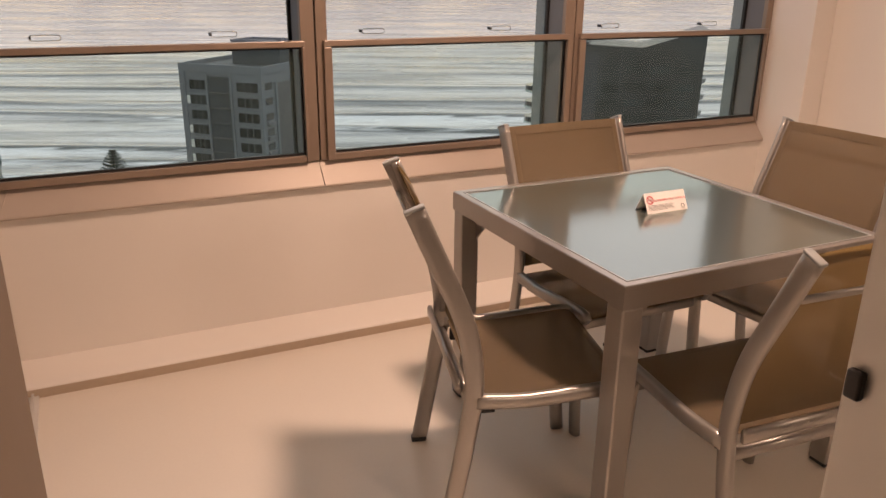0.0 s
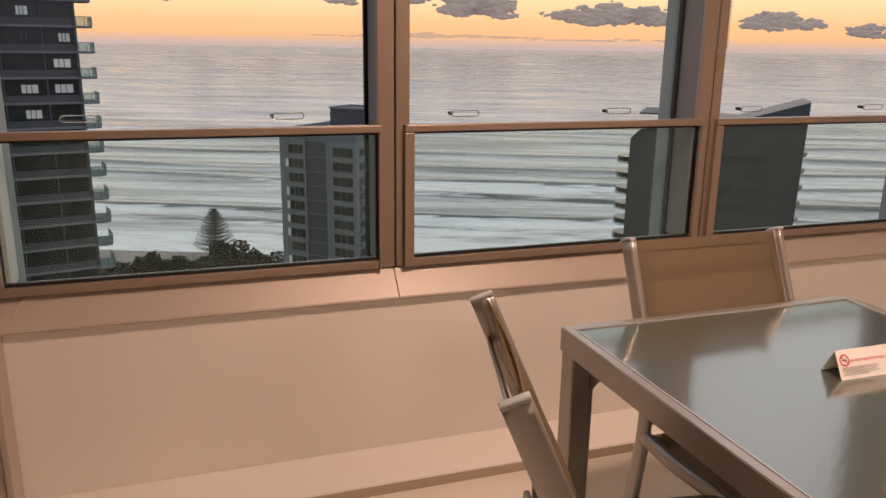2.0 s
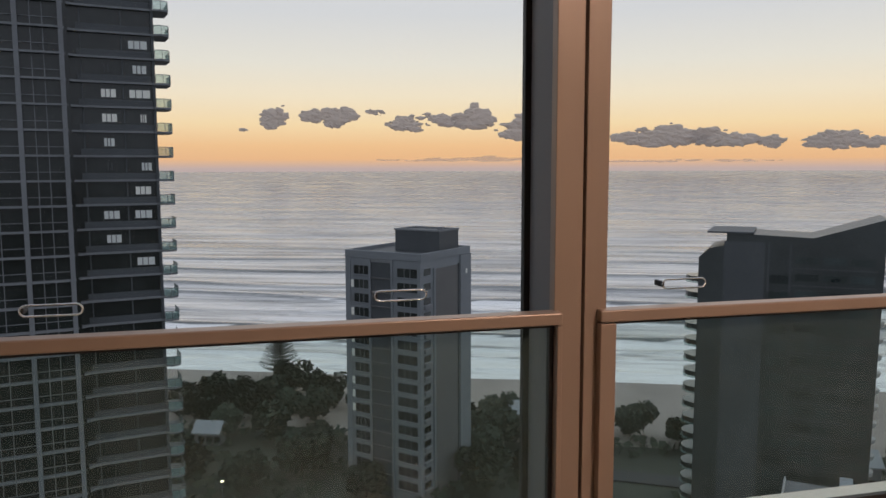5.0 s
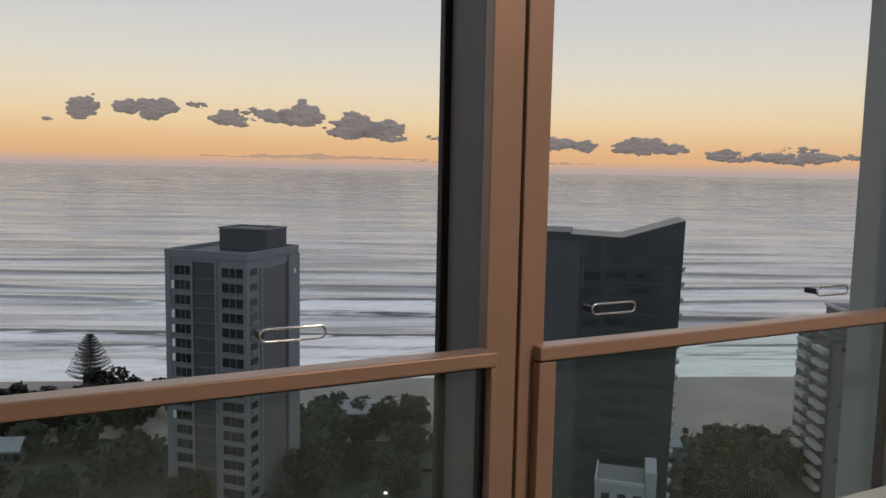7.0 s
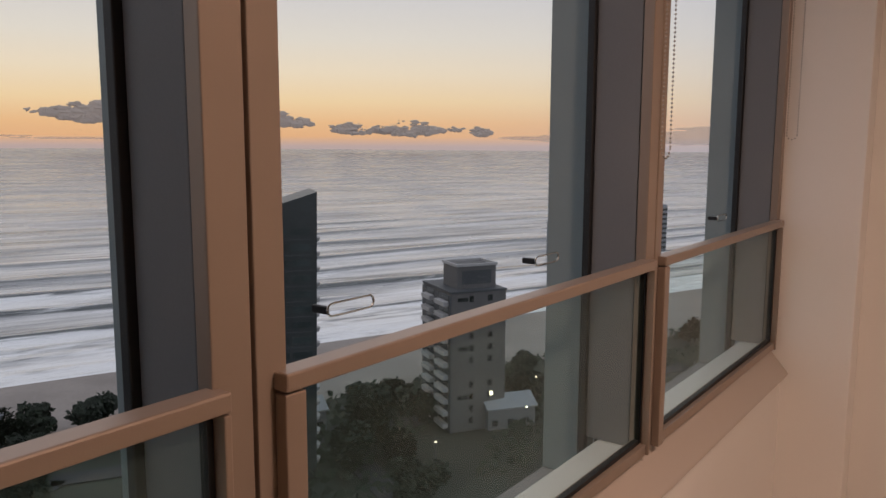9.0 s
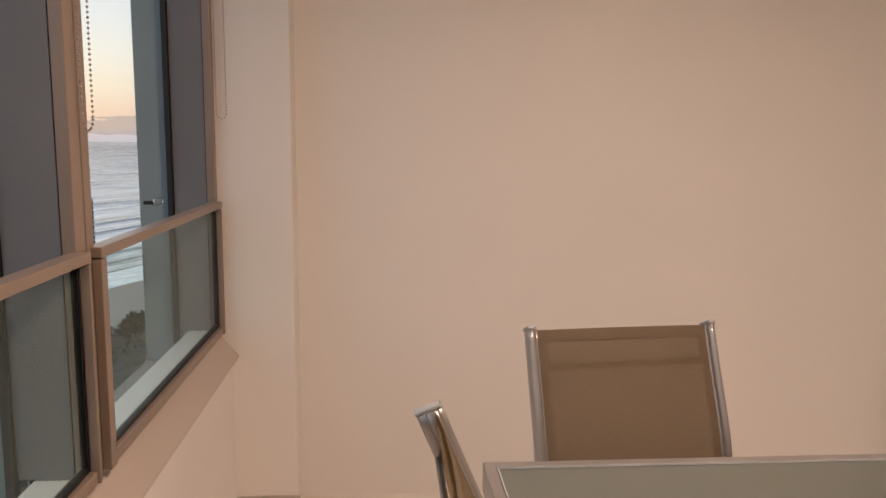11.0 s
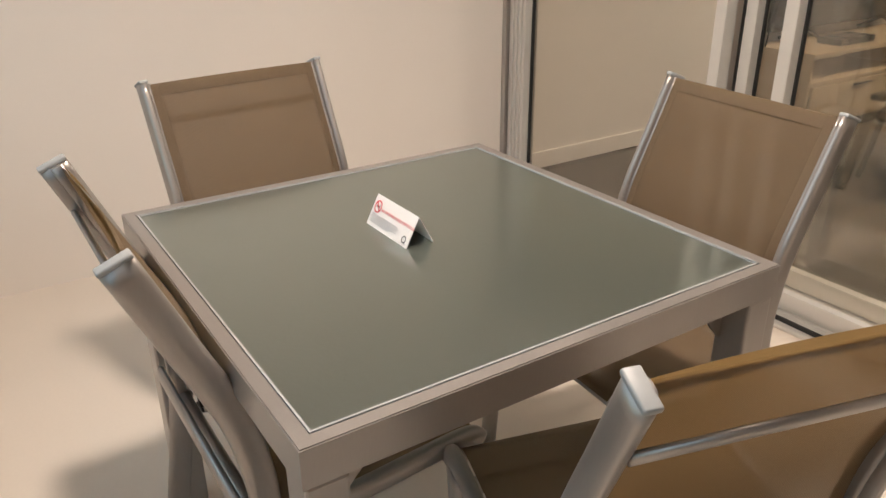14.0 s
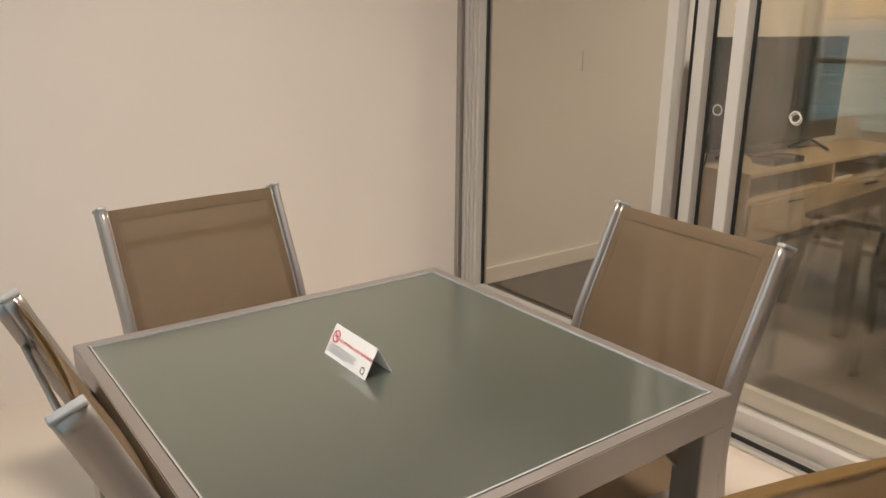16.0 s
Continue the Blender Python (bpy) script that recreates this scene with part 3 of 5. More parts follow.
for i, (p0, u0, u1, p1, g0, g1) in enumerate(BAYS):
    win = empty(f"window_{i + 1}", None, "bronze-beige framed window over a tinted glass balustrade", "window", "balcony windows", "structure")
    part("post", box(p0, u0, 1.236, 1.262, Z0, 2.40, 0.002), M_FRAME, win)
    part("post", box(u1, p1, 1.236, 1.262, Z0, 2.40, 0.002), M_FRAME, win)
    a0, a1 = g0 - 0.032, min(g1 + 0.010, XC - 0.001)
    part("bottom_rail", box(g0, g1, 1.222, 1.2635, Z0, Z0 + 0.026, 0.002), M_FRAME, win)
    part("handrail", box(a0, a1, 1.214, 1.250, RAIL - 0.013, RAIL + 0.010, 0.003), M_FRAME, win)
    part("balustrade_stile", box(a0, g0, 1.216, 1.2355, Z0, RAIL - 0.0155, 0.002), M_FRAME, win)
    part("balustrade_stile", box(g1, a1, 1.216, 1.2355, Z0, RAIL - 0.0155, 0.002), M_FRAME, win)
    part("balustrade_pane", box(g0 + 0.002, g1 - 0.002, 1.240, 1.246, Z0 + 0.026, RAIL - 0.015), M_LOWPANE, win, "green-tinted dusty balustrade glass").visible_shadow = False
    g = bmesh.new()
    for a, b, c, d in ((g0, g0 + 0.004, Z0 + 0.027, RAIL - 0.016), (g1 - 0.008, g1, Z0 + 0.027, RAIL - 0.016), (g0 + 0.004, g1 - 0.008, Z0 + 0.0265, Z0 + 0.036), (g0 + 0.004, g1 - 0.008, RAIL - 0.021, RAIL - 0.0135)):
        add_box(g, a, b, 1.236, 1.250, c, d)
    part("gasket", g, M_GASKET, win, "black rubber gasket")
    g0, g1 = u0, u1
    # the outer sash
    fr = bmesh.new()
    for a, b, c, d in ((g0 - 0.006, g0 + 0.014, 0.60, 2.40), (g1 - 0.010, g1 + 0.014, 0.60, 2.40)):
        add_box(fr, a, b, 1.376, 1.394, c, d, 0.002)
    part("outer_sash", fr, M_GASKET, win, "thin black outer sash")
    part("window_pane", box(g0 + 0.009, g1 - 0.009, 1.381, 1.387, 0.600, 2.40), M_PANE, win, "clear window glass").visible_shadow = False
    part("outer_sill", box(g0 - 0.02, g1 + 0.02, 1.264, 1.345, 0.62, 0.708, 0.003), M_OUTSILL, win, "white outer sill")
    w = g1 - g0
    for hx in (g0 + 0.211 * w, g0 + 0.760 * w):
        h = part("pull_handle", sweep(stadium(hx, 1.350, 1.190, 0.100, 0.019), oval(0.004, 0.004, 6, 1), Vector((0, 1, 0)), closed=True), M_CHROME, win, "slim chrome loop handle", True)
        part("handle_foot", box(hx - 0.052, hx - 0.044, 1.351, 1.381, 1.184, 1.196, 0.002), M_GASKET, h)

for k, (a, b) in enumerate(((XL - 0.10, -1.812), (-0.719, -0.618), (0.482, 0.572), (1.696, XC + 0.10))):
    f0 = (a + 0.004, -0.678, 0.488, 1.720)[k]
    mul = empty(f"mullion_{k + 1}", None, "deep grey mullion casing with an outer fin", "mullion", "mullions", "structure")
    # leftmost casing borrows the sill's white, so its brighter light is painted in
    part("casing", box(a, b, 1.264, 1.375, 0.709, 2.40, 0.002), M_OUTSILL if k == 0 else M_REVEAL, mul)
    part("fin", box(f0, b - 0.004, 1.395, 1.500, 0.596, 2.60, 0.003), M_FIN, mul, "blue-grey outer fin")
setting("outer_wall", box(-3.2, 3.0, 1.305, 1.50, -3.0, 0.595), M_CONC, "concrete facade below the windows", "wall")
setting("outer_wall_side", box(1.98, 3.0, 1.305, 1.42, 0.60, 3.2), M_CONC, "concrete facade beside the windows", "wall")


def bead_chain(x0, x1, y0, y1, z0, z1, pitch=0.010):
    bm = bmesh.new()
    mid, r = Vector(((x0 + x1) / 2, (y0 + y1) / 2, 0)), math.hypot(x1 - x0, y1 - y0) / 2
    d = Vector((x1 - x0, y1 - y0, 0)).normalized()
    pts = [mid - d * r + Vector((0, 0, z)) for z in np.arange(z1, z0 + r, -pitch)]
    pts += [mid - d * r * math.cos(a) + Vector((0, 0, z0 + r - r * math.sin(a))) for a in np.linspace(0.2, math.pi - 0.2, max(4, int(r * 3.14 / pitch)))]
    pts += [mid + d * r + Vector((0, 0, z)) for z in np.arange(z0 + r, z1, pitch)]
    for p in pts:
        s = 0.0033
        v = [bm.verts.new(p + Vector(o) * s) for o in ((1, 0, 0), (-1, 0, 0), (0, 1, 0), (0, -1, 0), (0, 0, 1.2), (0, 0, -1.2))]
        for f in ((0, 2, 4), (2, 1, 4), (1, 3, 4), (3, 0, 4), (2, 0, 5), (1, 2, 5), (3, 1, 5), (0, 3, 5)):
            bm.faces.new([v[j] for j in f])
    return bm


for c in ((0.512, 0.566, 1.222, 1.222, 1.40, 2.41), (1.700, 1.700, 1.224, 1.190, 1.452, 2.605), (-1.838, -1.838, 1.222, 1.196, 1.175, 2.41)):
    tagged(part("blind_chain", bead_chain(*c), M_CHAIN), "hanging beaded roller blind chain", "chain", "blind chains")

# side sliding door, closing the balcony at the left
side = empty("side_door", None, "beige framed side door with floor track", "door", kind="structure")
part("jamb", box(XL - 0.14, XL + 0.010, 1.02, YW - 0.004, 0, 2.25, 0.003), M_FRAME, side)
part("jamb_bead", box(XL + 0.010, XL + 0.030, 1.085, YW - 0.004, 0, 2.25, 0.003), M_SILL, side)
part("stile", box(XL - 0.075, XL - 0.030, 0.93, 1.016, 0.02, 2.25, 0.003), M_FRAME, side)
part("stile", box(XL - 0.030, XL + 0.012, 0.40, 0.48, 0.02, 2.25, 0.003), M_FRAME, side)
part("stile", box(XL - 0.030, XL + 0.012, -0.896, -0.82, 0.02, 2.25, 0.003), M_FRAME, side)
part("bottom_rail", box(XL - 0.030, XL + 0.010, -0.82, 0.40, 0.02, 0.10, 0.003), M_FRAME, side)
part("pane", box(XL - 0.012, XL - 0.006, -0.82, 0.40, 0.10, 2.25), M_DOORPANE, side)
part("pane", box(XL - 0.058, XL - 0.052, 0.48, 0.93, 0.02, 2.25), M_DOORPANE, side)
trk = bmesh.new()
for a, b, c in ((XL - 0.10, XL + 0.05, 0.012), (XL - 0.052, XL - 0.044, 0.030), (XL + 0.018, XL + 0.026, 0.026), (XL + 0.062, XL + 0.070, 0.022), (XL + 0.05, XL + 0.085, 0.010)):
    add_box(trk, a, b, -0.896, 1.016, 0.001, c)
part("floor_track", trk, M_DOOR, side, "ribbed aluminium floor track")
part("door_stop", box(XL - 0.028, XL + 0.012, 0.70, 0.76, 0.013, 0.085, 0.006), M_BLACK, side, "black rubber door stop")

# main sliding doors towards the living room
door = empty("door_1", None, "silver framed sliding glass doors, slightly open", "door", kind="structure")
part("jamb", box(XR - 0.004, XR + 0.09, -1.800, -1.601, 0, 2.20, 0.003), M_JAMBALU, door)
for k, y in enumerate((-1.612, -1.700, -1.735, -1.765, -1.795)):
    part("jamb_fin", box(XR - 0.026, XR - 0.005, y, y + 0.011, 0, 2.20, 0.002), M_JAMBALU, door)
part("jamb", box(-1.600, -1.559, -1.640, -1.498, 0, 2.20, 0.002), M_JAMB, door, "dark brown door jamb")
part("head_track", box(-1.546, XR - 0.06, -1.62, -1.50, 2.16, 2.199, 0.003), M_DOOR, door)
part("threshold", box(-1.565, XR - 0.01, -1.80, -1.47, 0.001, 0.018, 0.004), M_DOOR, door, "pale aluminium threshold")
for y in (-1.760, -1.690, -1.610, -1.530, -1.495):
    part("track_rib", box(-1.546, XR - 0.06, y - 0.004, y + 0.004, 0.018, 0.034, 0.001), M_DOOR if y != -1.495 else M_GASKET, door)


def sliding_panel(x0, x1, y, left=0.046, right=0.046):
    pan = empty("sliding_panel")
    pan.parent = door
    a, b = x0 + left, x1 - right
    part("stile", box(x0, a, y - 0.030, y + 0.030, 0.036, 2.16, 0.003), M_DOOR, pan)
    part("stile", box(b, x1, y - 0.030, y + 0.030, 0.036, 2.16, 0.003), M_DOOR, pan)
    part("rail", box(a, b, y - 0.028, y + 0.010, 0.036, 0.10, 0.003), M_DOOR, pan)
    part("rail", box(a, b, y - 0.028, y + 0.010, 2.10, 2.16, 0.003), M_DOOR, pan)
    part("pane", box(a - 0.005, b + 0.005, y - 0.023, y - 0.017, 0.095, 2.105), M_DOORPANE, pan, "slightly brown glass").visible_shadow = False
    for g0, g1 in ((a, a + 0.006), (b - 0.006, b)):
        part("gasket", box(g0, g1, y - 0.026, y - 0.010, 0.10, 2.10), M_GASKET, pan, "black rubber gasket")
    return pan


def ring(cx, y, cz, r, t):
    pts = [(cx + r * math.cos(a), y, cz + r * math.sin(a)) for a in np.linspace(0, 2 * math.pi, 24, endpoint=False)]
    return sweep(pts, [(-0.0004, -t), (0.0004, -t), (0.0004, t), (-0.0004, t)], Vector((0, 1, 0)), closed=True)


near_panel = sliding_panel(-1.193, 0.338, -1.548)
far_panel = sliding_panel(0.628, XR - 0.030, -1.650, right=0.115)
for x in (1.735, 1.765, 1.795):
    part("stile_rib", box(x, x + 0.008, -1.619, -1.608, 0.04, 2.16, 0.002), M_DOOR, far_panel)
rear_panel = sliding_panel(-1.05, 0.604, -1.722)
part("edge_seal", box(0.612, 0.626, -1.735, -1.705, 0.04, 2.16), M_GASKET, rear_panel, "black brush seal")
part("snib", box(-1.199, -1.1935, -1.532, -1.523, 1.212, 1.228, 0.0015), M_BLACK, near_panel, "black door latch")
part("marker_ring", ring(0.122, -1.563, 1.102, 0.017, 0.0020), M_SWITCH, near_panel, "white ring marker on the glass")
part("marker_ring", ring(0.214, -1.737, 1.075, 0.018, 0.0020), M_SWITCH, rear_panel, "white ring marker on the glass")
part("marker_ring", ring(0.512, -1.737, 1.078, 0.018, 0.0020), M_SWITCH, rear_panel, "white ring marker on the glass")

# ceiling lamp
lamp = empty("ceiling_lamp", pose(-0.18, -0.12, H), "round opal ceiling lamp giving warm light", "lamp")
bm = bmesh.new()
bmesh.ops.create_cone(bm, cap_ends=True, segments=32, radius1=0.15, radius2=0.16, depth=0.03, matrix=Matrix.Translation((0, 0, -0.016)))
part("base", bm, M_CEIL, lamp)
bm = bmesh.new()
bmesh.ops.create_uvsphere(bm, u_segments=28, v_segments=12, radius=0.14, matrix=Matrix.Translation((0, 0, -0.032)) @ Matrix.Diagonal((1, 1, 0.45, 1)))
part("diffuser", bm, M_LAMPGLASS, lamp, smooth=True)

# ---- the table ----
table = empty("dining_table", pose(0, 0, 0), "square silver aluminium table with pebbled grey-green glass top", "table")
T, HT = 0.45, 0.742
for k in range(4):
    bm = bmesh.new()
    ring_xy = [(-T, -T), (T, -T), (T - 0.0245, -T + 0.0245), (-T + 0.0245, -T + 0.0245)]
    lo = [bm.verts.new((x, y, HT - 0.062)) for x, y in ring_xy]
    hi = [bm.verts.new((x, y, HT)) for x, y in ring_xy]
    bm.faces.new(lo[::-1])
    bm.faces.new(hi)
    for q in range(4):
        bm.faces.new((lo[q], lo[(q + 1) % 4], hi[(q + 1) % 4], hi[q]))
    bmesh.ops.bevel(bm, geom=[e for e in bm.edges if abs(e.verts[0].co.x - e.verts[1].co.x) > 0.5], offset=0.002, segments=2, affect="EDGES")
    bm.transform(Matrix.Rotation(math.pi / 2 * k, 4, "Z"))
    part("top_frame_bar", bm, M_ALU, table)
part("glass_top", box(-T + 0.0250, T - 0.0250, -T + 0.0250, T - 0.0250, HT - 0.010, HT - 0.003, 0.001), M_TABLEGLASS, table, "pebbled grey-green tempered glass")
bead = bmesh.new()
for x0, x1, y0, y1 in ((-T + 0.0250, T - 0.0250, -T + 0.0250, -T + 0.0285), (-T + 0.0250, T - 0.0250, T - 0.0285, T - 0.0250), (-T + 0.0250, -T + 0.0285, -T + 0.0285, T - 0.0285), (T - 0.0285, T - 0.0250, -T + 0.0285, T - 0.0285)):
    add_box(bead, x0, x1, y0, y1, HT - 0.006, HT + 0.0005)
part("edge_bead", bead, M_CAP, table, "thin grey seal round the glass")
for sx in (-1, 1):
    for sy in (-1, 1):
        cx, cy = sx * (T - 0.034), sy * (T - 0.034)
        leg = part("leg", box(cx - 0.031, cx + 0.031, cy - 0.031, cy + 0.031, 0.012, HT - 0.0625, 0.005), M_ALU, table)
        part("foot_cap", box(cx - 0.028, cx + 0.028, cy - 0.028, cy + 0.028, 0.0, 0.012, 0.003), M_BLACK, leg)
        for ax in (0, 1):
            br = bmesh.new()
            pts = [(0.032, HT - 0.064), (0.115, HT - 0.064), (0.085, HT - 0.092), (0.032, HT - 0.150)]
            a = []
            for off in (-0.004, 0.004):
                row = []
                for u, z in pts:
                    p = (cx - sx * u, cy + off - sy * 0.022, z) if ax == 0 else (cx + off - sx * 0.022, cy - sy * u, z)
                    row.append(br.verts.new(p))
                a.append(row)
            br.faces.new(a[0])
            br.faces.new(a[1][::-1])
            for j in range(4):
                br.faces.new((a[0][j], a[1][j], a[1][(j + 1) % 4], a[0][(j + 1) % 4]))
            part("corner_brace", br, M_ALU, leg)

# ---- chairs: seen from the origin the sitter faces +y ----
UP = [(-0.290, 0.0), (-0.268, 0.13), (-0.240, 0.29), (-0.222, 0.43), (-0.226, 0.53), (-0.252, 0.645), (-0.314, 0.79), (-0.368, 0.915)]


def build_chair(m):
    ch = empty("sling_chair", m, "silver aluminium chair with brown woven sling seat and back", "chair", "chairs round the table")
    path = smooth_path([Vector((0, y, z)) for y, z in UP])
    for s in (-1, 1):
        x = s * 0.241
        up = part("upright", sweep([p + Vector((x, 0, 0)) for p in path], oval(0.021, 0.050, 14)), M_ALU, ch, smooth=True)
        cap = bmesh.new()
        add_box(cap, -0.0108, 0.0108, -0.0250, 0.0250, -0.004, 0.005, 0.003)
        bmesh.ops.transform(cap, matrix=Matrix.Translation((x, -0.369, 0.917)) @ Matrix.Rotation(radians(22), 4, "X"), verts=cap.verts)
        part("end_cap", cap, M_CAP, up, "grey plastic end cap", True)
        part("foot", box(x - 0.014, x + 0.014, -0.314, -0.268, 0.0, 0.014, 0.003), M_BLACK, up)
        inner = [p + Vector((x - s * 0.0135, 0.004, 0)) for p in path if 0.45 < p.z < 0.925]
        keder = part("sling_channel", sweep(inner, oval(0.008, 0.022, 10)), M_ALU, ch, smooth=True)
        rail = smooth_path([(x, -0.215, 0.415), (x, -0.08, 0.408), (x, 0.08, 0.420), (x, 0.165, 0.424), (x, 0.192, 0.408)])
        part("seat_rail", sweep(rail, oval(0.028, 0.040, 12)), M_ALU, ch, smooth=True)
        leg = smooth_path([(x, 0.140, 0.405), (x, 0.150, 0.25), (x, 0.170, 0.0)])
        part("front_leg", sweep(leg, oval(0.028, 0.042, 12)), M_ALU, ch, smooth=True)
        part("bracket", box(x - s * 0.030 - 0.008, x - s * 0.030 + 0.008, -0.20, -0.16, 0.365, 0.40, 0.003), M_GASKET, ch)
    bar = oval(0.011, 0.020, 10)
    part("back_brace", sweep([(-0.232, -0.350, 0.822), (0.232, -0.350, 0.822)], bar, Vector((0, 1, 0.4))), M_ALU, ch, smooth=True)
    part("lower_brace", sweep([(-0.232, -0.258, 0.455), (0.232, -0.258, 0.455)], oval(0.016, 0.038, 10), Vector((0, 1, 0))), M_ALU, ch, smooth=True)
    part("rear_stretcher", sweep([(-0.232, -0.222, 0.385), (0.232, -0.222, 0.385)], oval(0.026, 0.030, 10), Vector((0, 1, 0))), M_ALU, ch, smooth=True)
    part("front_stretcher", sweep([(-0.232, 0.140, 0.375), (0.232, 0.140, 0.375)], oval(0.022, 0.034, 10), Vector((0, 1, 0))), M_ALU, ch, smooth=True)

    def cloth(points, sag, thick):
        bm = bmesh.new()
        rows = []
        n = 10
        for k, p in enumerate(points):
            t = points[min(k + 1, len(points) - 1)] - points[max(k - 1, 0)]
            nrm = Vector((0, -t.z, t.y)).normalized()
            f = math.sin(math.pi * min(1, max(0, k / (len(points) - 1)))) ** 0.5
            rows.append([(Vector(((j / n - 0.5) * 0.448, p.y, p.z)) - nrm * sag * f * (1 - (2 * j / n - 1) ** 2), nrm) for j in range(n + 1)])
        for side in (0, 1):
            vs = [[bm.verts.new(p - nr * thick * side) for p, nr in r] for r in rows]
            for a, b in zip(vs, vs[1:]):
                for j in range(n):
                    bm.faces.new((a[j], a[j + 1], b[j + 1], b[j]))
        return bm

    def hem(points, j0, j1, sag, off):
        """A second layer of cloth along an edge, between fractions j0 and j1 of the width."""
        bm = bmesh.new()
        rows = []
        for k, p in enumerate(points):
            t = points[min(k + 1, len(points) - 1)] - points[max(k - 1, 0)]
            nrm = Vector((0, -t.z, t.y)).normalized()
            rows.append([bm.verts.new(Vector(((j - 0.5) * 0.448, p.y, p.z)) - nrm * (sag * 0.5 * (1 - (2 * j - 1) ** 2) + off)) for j in np.linspace(j0, j1, 7)])
        for a, b in zip(rows, rows[1:]):
            for j in range(6):
                bm.faces.new((a[j], a[j + 1], b[j + 1], b[j]))
        return bm

    back = [p + Vector((0, 0.010, 0)) for p in path if 0.44 < p.z < 0.918]
    part("back_sling", cloth(back, 0.018, 0.002), M_SLING, ch, "brown woven mesh back", True)
    for j0, j1 in ((0.0, 0.045), (0.955, 1.0)):
        part("side_hem", hem(back, j0, j1, 0.018, 0.004), M_HEM, ch, "double layer of brown mesh")
    edge, along = back[-1], (back[-1] - back[-2]).normalized()
    part("top_hem", hem([edge - along * q for q in (0.030, 0.020, 0.010, 0.0)], 0.046, 0.954, 0.018, 0.004), M_HEM, ch, "double layer of brown mesh")
    seat = smooth_path([(0, -0.205, 0.424), (0, -0.08, 0.417), (0, 0.08, 0.430), (0, 0.165, 0.436), (0, 0.195, 0.418)])
    part("seat_sling", cloth(seat, 0.022, 0.002), M_SLING, ch, "brown woven mesh seat", True)
    return ch


chair = build_chair(pose(-0.462, -0.098, 0, 0, 0, -105.5))
copy_thing(chair, pose(0.505, 0.012, 0, 0, 0, 95.2))
copy_thing(chair, pose(-0.048, -0.468, 0, 0, 0, -4.0))
copy_thing(chair, pose(0.040, 0.202, 0, 0, 0, 180))

# ---- folded card on the table ----
CZ = HT - 0.003
card = empty("tent_card", pose(0.055, 0.022, CZ), "folded white no smoking tent card on the table", "sign")
HW, HH, HY = 0.077, 0.056, 0.030
bm = bmesh.new()
for sgn in (-1, 1):
    o = [(-HW, sgn * HY, 0.0), (HW, sgn * HY, 0.0), (HW, 0, HH), (-HW, 0, HH)]
    v = [bm.verts.new(p) for p in o] + [bm.verts.new((x, y * 0.94, max(0.0, z - 0.001))) for x, y, z in o]
    for f in ((0, 1, 2, 3), (7, 6, 5, 4), (0, 4, 5, 1), (1, 5, 6, 2), (2, 6, 7, 3), (3, 7, 4, 0)):
        bm.faces.new([v[j] for j in f])
part("card", bm, M_CARD, card)
slope = math.hypot(HY, HH)
for sgn in (1, -1):
    # axes of a face: origin at its lower left corner for one who reads it
    r = Vector((-sgn, 0, 0))
    u = Vector((0, -sgn * HY, HH)) / slope
    nrm = r.cross(u)
    F = Matrix((r, u, nrm)).transposed().to_4x4()
    F.translation = Vector((sgn * HW, sgn * HY, 0)) + nrm * 0.0006

    def flat(rects, name, material):
        b = bmesh.new()
        for x0, x1, y0, y1 in rects:
            add_box(b, x0, x1, y0, y1, 0, 0.0003)
        b.transform(F)
        return part(name, b, material, card)

    cu = bpy.data.curves.new("notice", "FONT")
    cu.body, cu.size, cu.extrude = "NO SMOKING POLICY ENFORCED", 0.0079, 0.0001
    tmp = new("notice_curve", cu)
    me = bpy.data.meshes.new_from_object(tmp.evaluated_get(bpy.context.evaluated_depsgraph_get()))
    bpy.data.objects.remove(tmp)
    me.transform(F @ Matrix.Translation((0.033, 0.0355, 0)))
    me.materials.clear()
    me.materials.append(M_RED)
    new("notice_text", me).parent = card
    b = bmesh.new()
    pts = [(0.0185 + 0.0115 * math.cos(a), 0.041 + 0.0115 * math.sin(a), 0.0002) for a in np.linspace(0, 2 * math.pi, 24, endpoint=False)]
    sweep(pts, [(-0.0002, -0.0013), (0.0002, -0.0013), (0.0002, 0.0013), (-0.0002, 0.0013)], Vector((0, 0, 1)), b, True)
    add_box(b, -0.0115, 0.0115, -0.0011, 0.0011, 0, 0.0004, 0, Matrix.Translation((0.0185, 0.041, 0)) @ Matrix.Rotation(radians(-45), 4, "Z"))
    b.transform(F)
    part("no_smoking_symbol", b, M_RED, card)
    flat([(0.0125, 0.022, 0.0395, 0.0425), (0.0230, 0.0250, 0.0395, 0.0425), (0.0235, 0.0245, 0.043, 0.047)], "cigarette_mark", M_INK)
    flat([(0.008, 0.105, 0.0240, 0.0248), (0.008, 0.108, 0.0202, 0.0210), (0.008, 0.100, 0.0164, 0.0172), (0.008, 0.106, 0.0126, 0.0134), (0.008, 0.080, 0.0088, 0.0096)], "small_print_bar", M_INK)
    b = bmesh.new()
    pts = [(0.137 + 0.0062 * math.cos(a), 0.0125 + 0.0062 * math.sin(a), 0.0002) for a in np.linspace(0, 2 * math.pi, 20, endpoint=False)]
    sweep(pts, [(-0.0002, -0.0009), (0.0002, -0.0009), (0.0002, 0.0009), (-0.0002, 0.0009)], Vector((0, 0, 1)), b, True)
    add_box(b, -0.0008, 0.0008, -0.004, 0.001, 0, 0.0003, 0, Matrix.Translation((0.141, 0.0085, 0)) @ Matrix.Rotation(radians(30), 4, "Z"))
    b.transform(F)
    part("round_emblem", b, M_INK, card)

